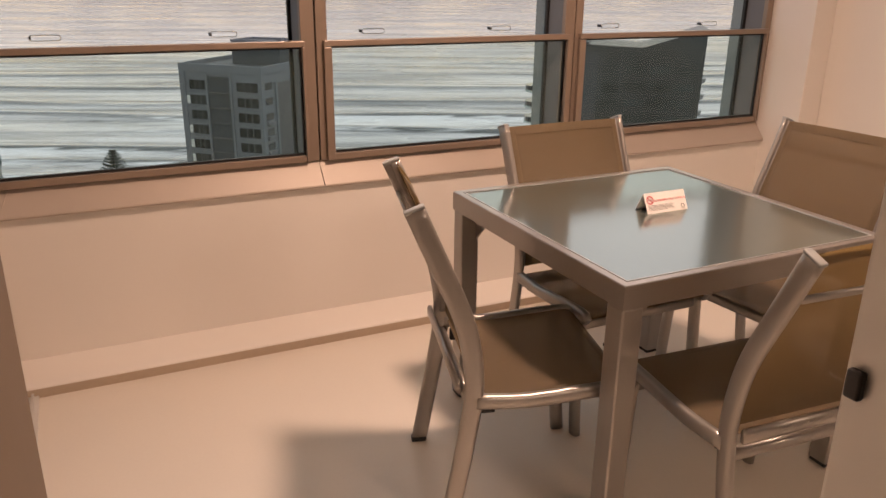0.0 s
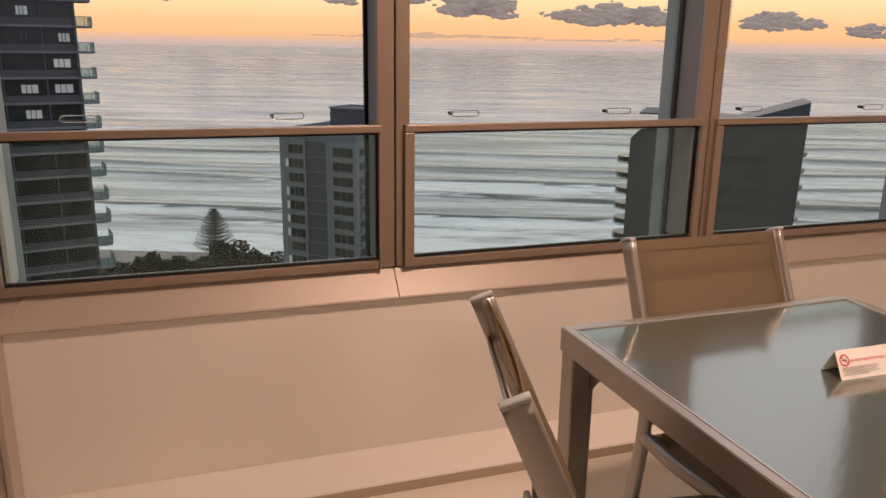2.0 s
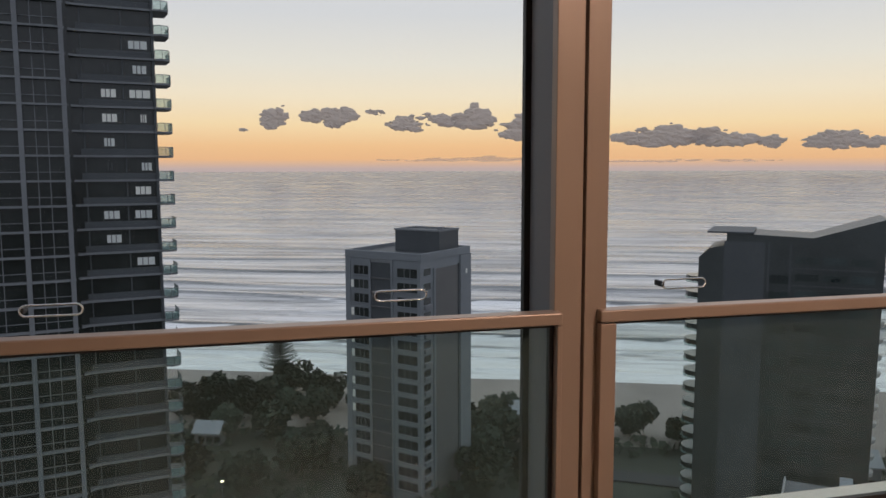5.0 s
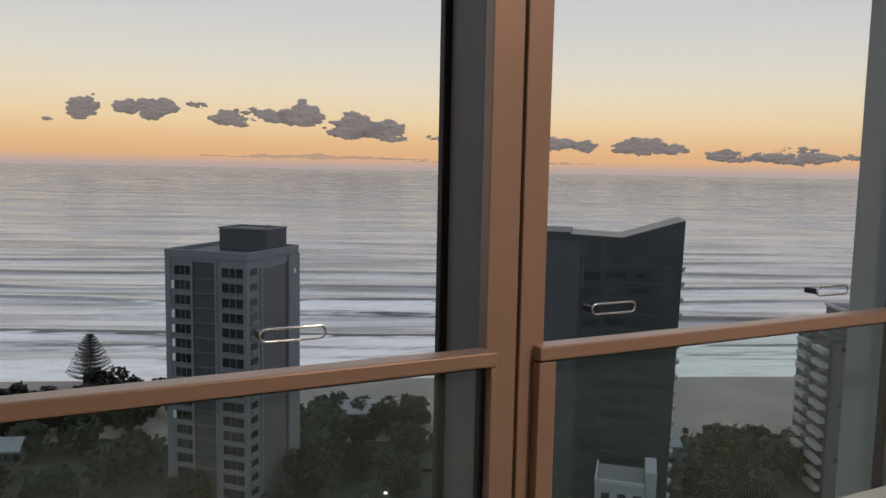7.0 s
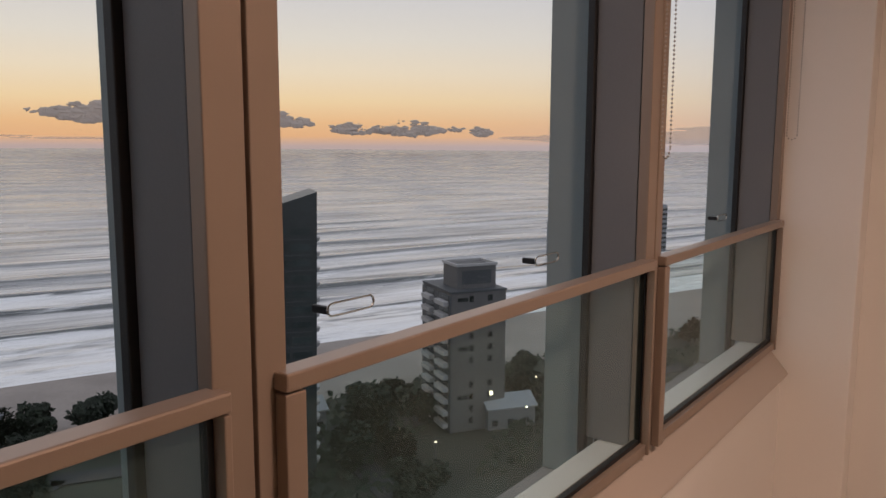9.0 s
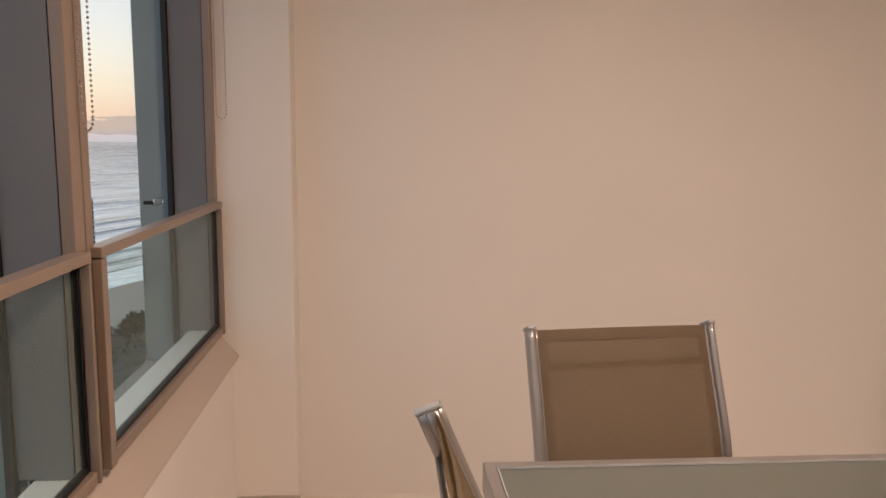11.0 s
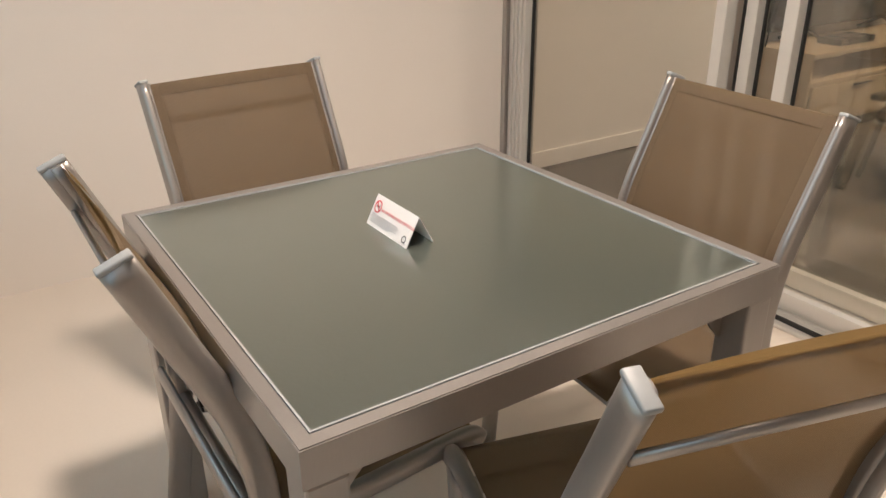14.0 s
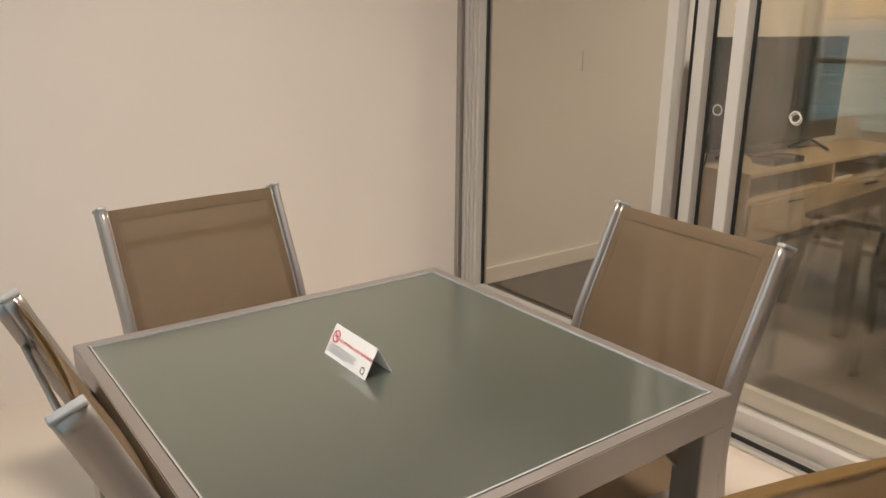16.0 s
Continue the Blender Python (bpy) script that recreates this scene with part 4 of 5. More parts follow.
# ---- living room seen through the doors ----
cab = empty("tv_cabinet", pose(-0.10, 0.14, 0), "pale oak television cabinet with open niches and drawers", "cabinet")
part("top", box(1.49, 1.925, -5.60, -3.58, 0.495, 0.52, 0.002), M_WOOD, cab)
part("end_panel", box(1.50, 1.925, -3.605, -3.585, 0.03, 0.494, 0.002), M_WOOD, cab)
part("end_panel", box(1.50, 1.925, -5.595, -5.575, 0.03, 0.494, 0.002), M_WOOD, cab)
part("back_panel", box(1.905, 1.925, -5.574, -3.606, 0.08, 0.494), M_WOOD, cab)
part("shelf", box(1.50, 1.904, -5.574, -3.606, 0.335, 0.353), M_WOOD, cab)
part("bottom", box(1.50, 1.904, -5.574, -3.606, 0.085, 0.103), M_WOOD, cab)
part("divider", box(1.51, 1.904, -4.60, -4.582, 0.354, 0.494), M_WOOD, cab)
for y0, y1 in ((-4.585, -3.61), (-5.57, -4.59)):
    d = part("drawer", box(1.482, 1.498, y0, y1, 0.108, 0.330, 0.002), M_WOOD, cab)
    part("handle", box(1.466, 1.481, (y0 + y1) / 2 - 0.09, (y0 + y1) / 2 + 0.09, 0.300, 0.312, 0.002), M_BLACK, d, "thin dark handle")
part("plinth", box(1.56, 1.90, -5.56, -3.62, 0.0, 0.084), M_BLACK, cab)
tv = empty("television", pose(0, 0, 0), "large black flat television on splayed feet", "television")
tvb = part("housing", box(1.700, 1.740, -4.98, -3.46, 0.600, 1.300, 0.006), M_BLACK, tv)
part("screen", box(1.697, 1.699, -4.965, -3.475, 0.620, 1.288), M_SCREEN, tv, "dark glossy screen")
for y in (-4.66, -3.80):
    b = bmesh.new()
    sweep([(1.60, y - 0.06, 0.526), (1.72, y, 0.600)], oval(0.012, 0.02, 8), Vector((0, 1, 0)), b)
    sweep([(1.84, y + 0.06, 0.526), (1.72, y, 0.600)], oval(0.012, 0.02, 8), Vector((0, 1, 0)), b)
    part("foot", b, M_BLACK, tv)
tagged(part("set_top_box", box(1.46, 1.62, -4.15, -3.80, 0.521, 0.560, 0.004), M_BLACK), "small black set-top box on the cabinet", "box")
tagged(part("paper_stack", box(1.45, 1.64, -4.80, -4.56, 0.354, 0.372, 0.001), M_CARD), "white papers lying in the cabinet niche", "papers")
cable = smooth_path([(1.735, -3.452, 1.02), (1.70, -3.448, 0.92), (1.70, -3.447, 0.70), (1.72, -3.449, 0.522)])
tagged(part("tv_cable", sweep(cable, oval(0.010, 0.010, 8, 1)), M_BLACK, smooth=True), "black cable hanging beside the television", "cable")
ct = empty("coffee_table", pose(0.62, -3.72, 0, 0, 0, 4), "dark brown low table on black legs", "table")
part("tabletop", box(-0.30, 0.30, -0.55, 0.55, 0.405, 0.435, 0.004), M_DARKWOOD, ct)
for sx in (-1, 1):
    for sy in (-1, 1):
        part("leg", sweep([(sx * 0.29, sy * 0.52, 0.0), (sx * 0.24, sy * 0.46, 0.404)], oval(0.03, 0.03, 8)), M_BLACK, ct)
sw = empty("light_switch", pose(1.929, -2.56, 1.17), "white double light switch on the wall", "switch")
part("plate", box(-0.008, 0.0, -0.036, 0.036, -0.058, 0.058, 0.002), M_SWITCH, sw)
part("rocker", box(-0.012, -0.0085, -0.018, -0.004, -0.015, 0.015, 0.001), M_SWITCH, sw)
part("rocker", box(-0.012, -0.0085, 0.004, 0.018, -0.015, 0.015, 0.001), M_SWITCH, sw)
setting("living_skirting", box(1.915, 1.930, -3.58, -1.68, 0.0, 0.09, 0.002), M_WALL, "painted skirting in the living room", "skirting")
lr = empty("living_room_lamp", pose(0.2, -4.4, H), "round flush ceiling lamp in the living room", "lamp")
bm = bmesh.new()
bmesh.ops.create_cone(bm, cap_ends=True, segments=28, radius1=0.20, radius2=0.22, depth=0.05, matrix=Matrix.Translation((0, 0, -0.03)))
part("diffuser", bm, M_LAMPGLASS, lr)

# ---- outside: land, beach and sea ----
GZ = -65.0
COAST = pose(28, 247, GZ, 0, 0, -21.3)     # x along the shore, y out to sea


def sheet(name, rows, x0, x1, nx, material, label, category, wave=0.0):
    """A sheet in the shore's own frame; rows are (y, z)."""
    bm = bmesh.new()
    grid = []
    for y, z in rows:
        grid.append([bm.verts.new((x0 + (x1 - x0) * i / nx, y + (wave * noise.noise(Vector((i * 0.9, 0.3, 1.7))) if wave and y <= 12 else 0), z)) for i in range(nx + 1)])
    for a, b in zip(grid, grid[1:]):
        for i in range(nx):
            bm.faces.new((a[i], a[i + 1], b[i + 1], b[i]))
    ob = part(name, bm, material)
    ob.matrix_world = COAST
    return tagged(ob, label, category, kind="structure")


sheet("ground", [(-5200, -0.6), (-400, -0.3), (-46, -0.2), (-20, -0.8)], -5200, 5200, 8, M_GROUND, "dim coastal ground with scrub and streets", "ground")
sheet("beach", [(-58, -0.25), (-52, 0.5), (-34, 0.3), (-8, 0.1), (26, -1.6)], -1600, 1600, 120, M_SAND, "grey-brown sandy beach before sunrise", "beach")
SEA_Z = [(-4, -0.35), (0, -0.1), (60, 0.2), (250, 1.5), (700, 5), (1500, 13), (2600, 23), (4000, 36), (4750, 43.5)]
ROLLERS = [(10, 0.25, 1.6), (24, 0.45, 2.0), (42, 0.8, 2.4), (66, 1.3, 3.0), (98, 1.6, 3.4), (134, 1.5, 3.8), (178, 1.5, 4.6), (232, 1.2, 5.4), (290, 1.2, 6.0), (350, 0.9, 7.0)]


def sea_state(x, y):
    """Height, foam and painted roller-face shade at a place of the sea."""
    z = float(np.interp(y, [a for a, _ in SEA_Z], [b for _, b in SEA_Z]))
    foam = max(0.0, min(0.9, (30 - y) / 16))
    face = 0.0
    if 3 < y < 420 and -500 < x < 900:
        for k, (d, a, w) in enumerate(ROLLERS):
            c = d + min(16, 3 + d * 0.2) * noise.noise(Vector((x * 0.007, k * 3.1, 0.5)))
            run = 0.30 * d + 9
            if -run < y - c < 5 * w:
                f = min(1.0, max(0.0, noise.noise(Vector((x * 0.006, k * 7.7, 4.2))) * 1.6 + 0.85))
                z += a * f * math.exp(-((y - c) / (w if y < c else 2.2 * w)) ** 2)
                # shade of the landward slope, later put into the base colour
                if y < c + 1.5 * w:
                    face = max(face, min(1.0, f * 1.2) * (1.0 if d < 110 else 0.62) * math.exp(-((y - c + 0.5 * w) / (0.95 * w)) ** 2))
                if d < 150 and y < c - 0.6 * w:
                    broken = min(1.0, max(0.0, noise.noise(Vector((x * 0.008, k * 5.3, 9.1))) * 1.5 + (1.3 - d / 130)))
                    foam = max(foam, broken * (1 - (c - y) / run) ** 0.5)
    return z, foam, face


xs = [-5200, -3000, -1800, -1100, -700] + [-500 + 8 * k for k in range(176)] + [1100, 1800, 3000, 5200]
ys = [-4 + 2.0 * k for k in range(212)] + [440, 480, 540, 620, 720, 860, 1040, 1260, 1500, 1900, 2600, 3300, 4000, 4750]
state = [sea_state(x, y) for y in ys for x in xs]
verts = [(x, y + (3 * noise.noise(Vector((x * 0.012, 0.3, 1.7))) if y < 12 else 0), st[0]) for (y, x), st in zip([(y, x) for y in ys for x in xs], state)]
nx = len(xs)
faces = [(r * nx + c, r * nx + c + 1, (r + 1) * nx + c + 1, (r + 1) * nx + c) for r in range(len(ys) - 1) for c in range(nx - 1)]
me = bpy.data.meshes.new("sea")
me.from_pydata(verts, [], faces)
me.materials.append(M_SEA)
for k, name in ((1, "foam"), (2, "roller_face_shade")):
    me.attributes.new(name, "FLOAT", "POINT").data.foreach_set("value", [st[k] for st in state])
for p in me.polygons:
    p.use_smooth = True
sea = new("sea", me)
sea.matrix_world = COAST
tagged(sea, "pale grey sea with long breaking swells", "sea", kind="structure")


def place(x, y, rz):
    return pose(x, y, GZ, 0, 0, rz)


# left tower: dark glass grid with slab edges and corner balconies
def tower_grid():
    b = empty("apartment_tower", place(-12.6, 106.2, 12), "dark glass apartment tower with grey floor slabs and corner balconies", "building")
    F, n, Z, D = 3.06, 32, 0.66, 20.0
    HB = F * n
    part("core", box(-9.9, -0.3, 0.6, D, 0, HB), M_BLDGLASS, b, "dark window glass")
    part("core", box(-26.0, -9.92, -1.0, D, 0, HB), M_BLDGLASS, b, "dark window glass")
    slab = [(-26.2, -1.7), (-11.6, -1.7), (-10.6, -1.45), (-9.9, -0.6), (-9.0, -0.1), (-7.5, 0.0), (0.0, 0.0), (0.0, 6.0), (-26.2, 6.0)]
    # corner balcony with cut corners
    deck = [(0.02, -0.35), (0.9, -0.6), (1.75, -0.15), (1.95, 0.9), (1.85, 4.2), (0.02, 4.5)]

    def plate(outline, z0, z1):
        bm = bmesh.new()
        lo = [bm.verts.new((x, y, z0)) for x, y in outline]
        hi = [bm.verts.new((x, y, z1)) for x, y in outline]
        bm.faces.new(lo[::-1])
        bm.faces.new(hi)
        for i in range(len(outline)):
            j = (i + 1) % len(outline)
            bm.faces.new((lo[i], lo[j], hi[j], hi[i]))
        return bm

    # panes given a glow for the sky behind them: x range, strength 0-2
    lit = {24: ((-6.4, -4.7, 2), (-3.1, -0.65, 2)), 23: ((-6.4, -4.7, 2), (-1.9, -1.2, 2)), 22: ((-6.3, -5.1, 1),), 21: ((-6.4, -5.0, 0), (-2.0, -0.8, 1)), 20: ((-2.85, -1.0, 2),),
           19: ((-6.7, -4.9, 1), (-3.0, -1.0, 1)), 18: ((-6.5, -4.8, 1),), 25: ((-6.3, -5.0, 0), (-2.6, -1.0, 1)), 26: ((-3.0, -0.8, 1),), 17: ((-3.0, -0.9, 1),)}
    for k in range(n + 1):
        z = Z + k * F
        part("floor_slab", plate(slab, z - 0.13, z + 0.13), M_CONC, b)
        if k == n:
            break
        part("window_rail", box(-25.9, -10.7, -1.20, -1.08, z + 1.05, z + 1.13), M_CONC, b)
        part("spandrel", box(-9.0, -0.35, 0.34, 0.50, z + 0.14, z + 0.95), M_DARKCLAD, b, "dark spandrel panel")
        bal = part("balcony", plate(deck, z - 0.15, z + 0.10), M_CONC, b)
        ring_pts = [Vector((x, y, 0)) for x, y in deck[:-1]]
        for p, q in zip(ring_pts, ring_pts[1:]):
            way = q - p
            side = Vector((-way.y, way.x, 0)).normalized() * 0.03
            bm = bmesh.new()
            vs = [bm.verts.new(v) for v in (p - side + Vector((0, 0, z + 0.11)), q - side + Vector((0, 0, z + 0.11)), q - side + Vector((0, 0, z + 1.12)), p - side + Vector((0, 0, z + 1.12)),
                                            p + side + Vector((0, 0, z + 0.11)), q + side + Vector((0, 0, z + 0.11)), q + side + Vector((0, 0, z + 1.12)), p + side + Vector((0, 0, z + 1.12)))]
            for f in ((0, 1, 2, 3), (7, 6, 5, 4), (0, 4, 5, 1), (1, 5, 6, 2), (2, 6, 7, 3), (3, 7, 4, 0)):
                bm.faces.new([vs[j] for j in f])
            part("railing", bm, M_RAILGLASS, bal, "green glass railing")
        bars = bmesh.new()
        for p, q in zip(ring_pts, ring_pts[1:]):
            m = max(1, int((q - p).length / 0.75))
            for j in range(m + 1):
                c = p.lerp(q, j / m)
                add_box(bars, c.x - 0.03, c.x + 0.03, c.y - 0.03, c.y + 0.03, z + 0.11, z + 1.18)
            sweep([p + Vector((0, 0, z + 1.17)), q + Vector((0, 0, z + 1.17))], [(-0.04, -0.03), (0.04, -0.03), (0.04, 0.03), (-0.04, 0.03)], Vector((0, 0, 1)), bars)
        tagged(part("railing_posts", bars, M_CONC, bal), kind="stuff")
        for x0, x1, on in lit.get(k, ()):
            w = part("window", box(x0, x1, 0.50, 0.58, z + 1.25, z + 2.25), (M_BLDGLASS, M_FAINTPANE, M_GLOWPANE)[on], b)
            for q in (0.3, 0.62):
                part("mullion", box(x0 + q * (x1 - x0) - 0.05, x0 + q * (x1 - x0) + 0.05, 0.44, 0.49, z + 1.25, z + 2.25), M_DARKCLAD, w)
    for x in (-22.5, -15.7, -10.9):
        part("column", box(x, x + 0.55, -1.72, -1.05, 0, HB), M_CONC, b)
    for x in (-19.6, -18.2, -13.9, -12.6):
        part("window_mullion", box(x, x + 0.10, -1.16, -1.05, 0, HB), M_CONC, b)
    for x in (-8.6, -3.9):
        part("window_mullion", box(x, x + 0.16, 0.42, 0.58, 0, HB), M_DARKCLAD, b)
    part("corner_wall", box(-0.32, 0.02, 0.12, 0.62, 0, HB), M_DARKCLAD, b)
    return b


tower_grid()


# middle tower: grey plaster, banks of dark windows, plant room
def tower_mid():
    b = empty("apartment_block", place(30.1, 143.2, -45.4), "grey apartment block with window bands and a rooftop plant room", "building")
    F, W, D, HB = 2.86, 18.2, 18.9, 50.0
    part("core", box(-W, 0, 0, D, 0, HB - 0.9), M_CONC2, b)
    for x0, x1, y0, y1 in ((-W - 0.12, 0.12, -0.12, 0.35), (-W - 0.12, 0.12, D - 0.35, D + 0.12), (-W - 0.12, -W + 0.35, 0.36, D - 0.36), (-0.35, 0.12, 0.36, D - 0.36)):
        part("parapet", box(x0, x1, y0, y1, HB - 1.5, HB, 0.04), M_CONC2, b)
    part("roof_deck", box(-W + 0.36, -0.36, 0.36, D - 0.36, HB - 0.89, HB - 0.7), M_DARKCLAD, b)
    # flat dark sheet on the wall stands for the shade of a deep recess
    part("recess_shade", box(-W + 6.3, -W + 11.2, -0.02, 0.0, 0, HB - 1.6), M_DARKCLAD, b, "flat dark sheet painted as a shaded recess")
    part("recess_head", box(-W + 6.3, -W + 11.2, -0.16, -0.03, HB - 2.2, HB - 1.55), M_CONC, b)
    for x in (-W + 5.85, -W + 11.25):
        part("pilaster", box(x, x + 0.42, -0.28, 0.0, 0, HB - 1.55), M_CONC2, b)
    for x0, x1 in ((-W - 0.02, -W + 1.2), (-0.75, 0.02)):
        part("pilaster", box(x0, x1, -0.18, 0.0, 0, HB - 1.55), M_CONC2, b)
    ph = part("plant_room", box(-11.8, -1.0, 8.4, 16.0, HB - 0.7, HB + 3.6, 0.05), M_DARKCLAD, b, "dark rooftop plant room")
    for x0, x1, y0, y1 in ((-11.95, -0.85, 8.25, 8.6), (-11.95, -0.85, 15.8, 16.15), (-11.95, -11.6, 8.61, 15.79), (-1.2, -0.85, 8.61, 15.79)):
        part("roof_edge", box(x0, x1, y0, y1, HB + 3.6, HB + 3.95), M_CONC, ph)
    part("vent", box(-3.2, -2.0, 11.0, 12.0, HB + 3.61, HB + 4.4, 0.05), M_CONC, ph)
    k = 0
    while HB - 4.8 - k * F > 1:
        z = HB - 4.8 - k * F
        for x0, x1 in ((-W + 2.1, -W + 5.7), (-W + 12.7, -W + 17.3)):
            w = part("window", box(x0, x1, -0.03, 0.02, z, z + 1.75), M_BLDGLASS, b)
            part("sill", box(x0 - 0.1, x1 + 0.1, -0.22, -0.02, z - 0.16, z - 0.01), M_CONC2, w)
            for q in (0.36, 0.66):
                part("mullion", box(x0 + q * (x1 - x0) - 0.05, x0 + q * (x1 - x0) + 0.05, -0.08, -0.035, z, z + 1.75), M_CONC, w)
        part("balcony_slab", box(-W + 6.4, -W + 11.1, -0.30, -0.03, z - 0.62, z - 0.42), M_STUCCO, b)
        # some corner panes glow too, to look pale
        part("corner_window", box(-W + 1.3, -W + 1.95, -0.06, 0.0, z + 0.1, z + 1.6), M_GLOWPANE if 0 < k < 11 and k % 5 != 2 else M_CONC, b, "pale corner window")
        if k > 1:
            part("side_balcony", box(0.0, 0.55, 0.9, 3.5, z - 0.45, z + 0.35, 0.04), M_CONC, b)
        part("side_window", box(-0.02, 0.05, 1.0, 3.4, z + 0.45, z + 1.75), M_BLDGLASS, b)
        k += 1
    part("side_panel", box(0.0, 0.10, 5.0, 14.2, 0, HB - 3.4), M_STUCCO, b, "dull recessed wall panel")
    part("side_rib", box(0.0, 0.30, 13.9, 14.5, 0, HB - 3.2), M_DARKCLAD, b)
    part("side_rib", box(0.0, 0.34, 4.3, 4.9, 0, HB - 3.2), M_CONC2, b)
    part("side_frame", box(0.0, 0.40, 14.6, D + 0.02, 0, HB - 1.55), M_CONC2, b)
    part("side_light", box(0.41, 0.48, 16.6, 17.2, HB - 5.6, HB - 4.6), M_GLOWPANE, b)
    return b


tower_mid()


# slanted-roof tower
def tower_slant():
    b = empty("slanted_roof_tower", place(92, 118, -38), "dark green-grey tower with a slanted roof and rounded balconies", "building")
    W, D = 33.0, 14.0
    HB = 53.9
    out = [(-15.4, 0), (14.1, 0), (15.2, HB + 3.6), (3.9, HB), (-10.6, HB + 0.5), (-10.6, HB - 1.8), (-13.6, HB - 2.4), (-15.4, HB - 4.2)]
    bm = bmesh.new()
    a = [bm.verts.new((x, 0, z)) for x, z in out]
    c = [bm.verts.new((x, D, z)) for x, z in out]
    bm.faces.new(a)
    bm.faces.new(c[::-1])
    for i in range(len(out)):
        bm.faces.new((a[i], c[i], c[(i + 1) % len(out)], a[(i + 1) % len(out)]))
    part("wall", bm, M_GREENCLAD, b)
    part("roof_blade", box(-14.0, -6.0, -0.2, D, HB + 0.45, HB + 0.75), M_DARKCLAD, b, "thin projecting roof edge")
    for x0, x1 in ((-W / 2 + 13.0, -W / 2 + 13.3), (-W / 2 + 16.6, -W / 2 + 16.9)):
        part("rib", box(x0, x1, -0.12, 0.0, HB - 10, HB - 1.0), M_DARKCLAD, b)
    part("panel", box(-W / 2 + 5.5, -W / 2 + 12.5, -0.08, -0.01, 0, HB - 1), M_DARKCLAD, b, "grey wall panel")
    for k in range(16):
        z = HB - 9.0 - k * 3.05
        bm = bmesh.new()
        bmesh.ops.create_cone(bm, cap_ends=True, segments=20, radius1=3.2, radius2=3.2, depth=0.35, matrix=Matrix.Translation((-W / 2 + 1.6, 3.4, z)))
        s = part("balcony", bm, M_RAILGLASS, b)
        bm = bmesh.new()
        bmesh.ops.create_cone(bm, cap_ends=True, segments=20, radius1=3.05, radius2=3.05, depth=0.9, matrix=Matrix.Translation((-W / 2 + 1.6, 3.4, z + 0.63)))
        part("railing", bm, M_BLDGLASS, s)
        bm = bmesh.new()
        bmesh.ops.create_cone(bm, cap_ends=True, segments=16, radius1=1.7, radius2=1.9, depth=0.8, matrix=Matrix.Translation((W / 2 - 2.3 + k * -0.05, 4.0, z + 3)))
        part("rounded_balcony", bm, M_WHITESLAB, b)
        part("window", box(-W / 2 + 13.4, -W / 2 + 16.5, -0.07, -0.005, z + 0.6, z + 2.2), M_GREENDARK, b)
    for k in range(15):
        z = HB - 5.6 - k * 3.05
        part("floor_band", box(-W / 2 + 17.2, W / 2 - 2.4, -0.07, -0.002, z, z + 0.15), M_DARKCLAD, b)
        for x0 in (-W / 2 + 17.6, -W / 2 + 22.0, -W / 2 + 26.4):
            part("window", box(x0, x0 + 3.8, -0.05, -0.004, z + 0.9, z + 2.2), M_GREENDARK, b)
    part("top_balcony", box(-W / 2 + 1.2, -W / 2 + 4.6, 0.5, 6, HB - 5.2, HB - 4.6, 0.1), M_WHITESLAB, b)
    return b


tower_slant()


# striped block with white balconies
def tower_striped():
    b = empty("balcony_block", place(138.5, 101.5, -30), "pale grey block with white balcony fronts and roof house", "building")
    W, D, HB = 14.0, 17.0, 33.0
    part("core", box(0, W, 0, D, 0, HB), M_STUCCO, b)
    part("roof", box(-0.2, W + 0.2, -0.2, D + 0.2, HB, HB + 0.4), M_DARKCLAD, b)
    rh = part("roof_house", box(2.8, 12.8, 3.0, 11.0, HB + 0.4, HB + 5.6), M_STUCCO, b)
    for x0, x1, y0, y1 in ((2.5, 13.1, 2.7, 3.2), (2.5, 13.1, 10.8, 11.3), (2.5, 3.0, 3.21, 10.79), (12.6, 13.1, 3.21, 10.79)):
        part("roof_house_rim", box(x0, x1, y0, y1, HB + 5.6, HB + 6.2), M_WHITESLAB, rh)
    part("louvre", box(4.0, 11.6, 2.94, 2.99, HB + 1.4, HB + 4.6), M_DARKCLAD, rh)
    # dark sheet behind the balconies puts this side's shade into colour
    part("painted_side_shade", box(-0.25, -0.02, 0, D, 0, HB - 0.5), M_DARKCLAD, b)
    for k in range(11):
        z = HB - 2.9 - k * 2.9
        for y0, y1 in ((1.0, 6.6), (9.4, 14.5)):
            bal = part("balcony", box(-1.6, -0.26, y0, y1, z - 0.1, z + 0.95, 0.04), M_WHITESLAB, b)
            part("balcony_door", box(-0.30, -0.27, y0 + 0.3, y1 - 0.3, z + 1.0, z + 2.4), M_BLDGLASS, bal)
        for x0, x1 in ((9.3, 10.5), (4.6, 5.6)):
            if (k + int(x0)) % 5:
                part("window", box(x0, x1, -0.06, 0.02, z + 0.7, z + 2.1), M_BLDGLASS, b)
        if k % 4 == 0:
            part("window", box(1.6, 4.2, -0.06, 0.02, z + 0.9, z + 1.8), M_BLDGLASS, b)
    part("lit_window", box(10.0, 10.7, -0.10, -0.062, 8.0, 9.0), M_LITLAMP, b)
    return b


tower_striped()

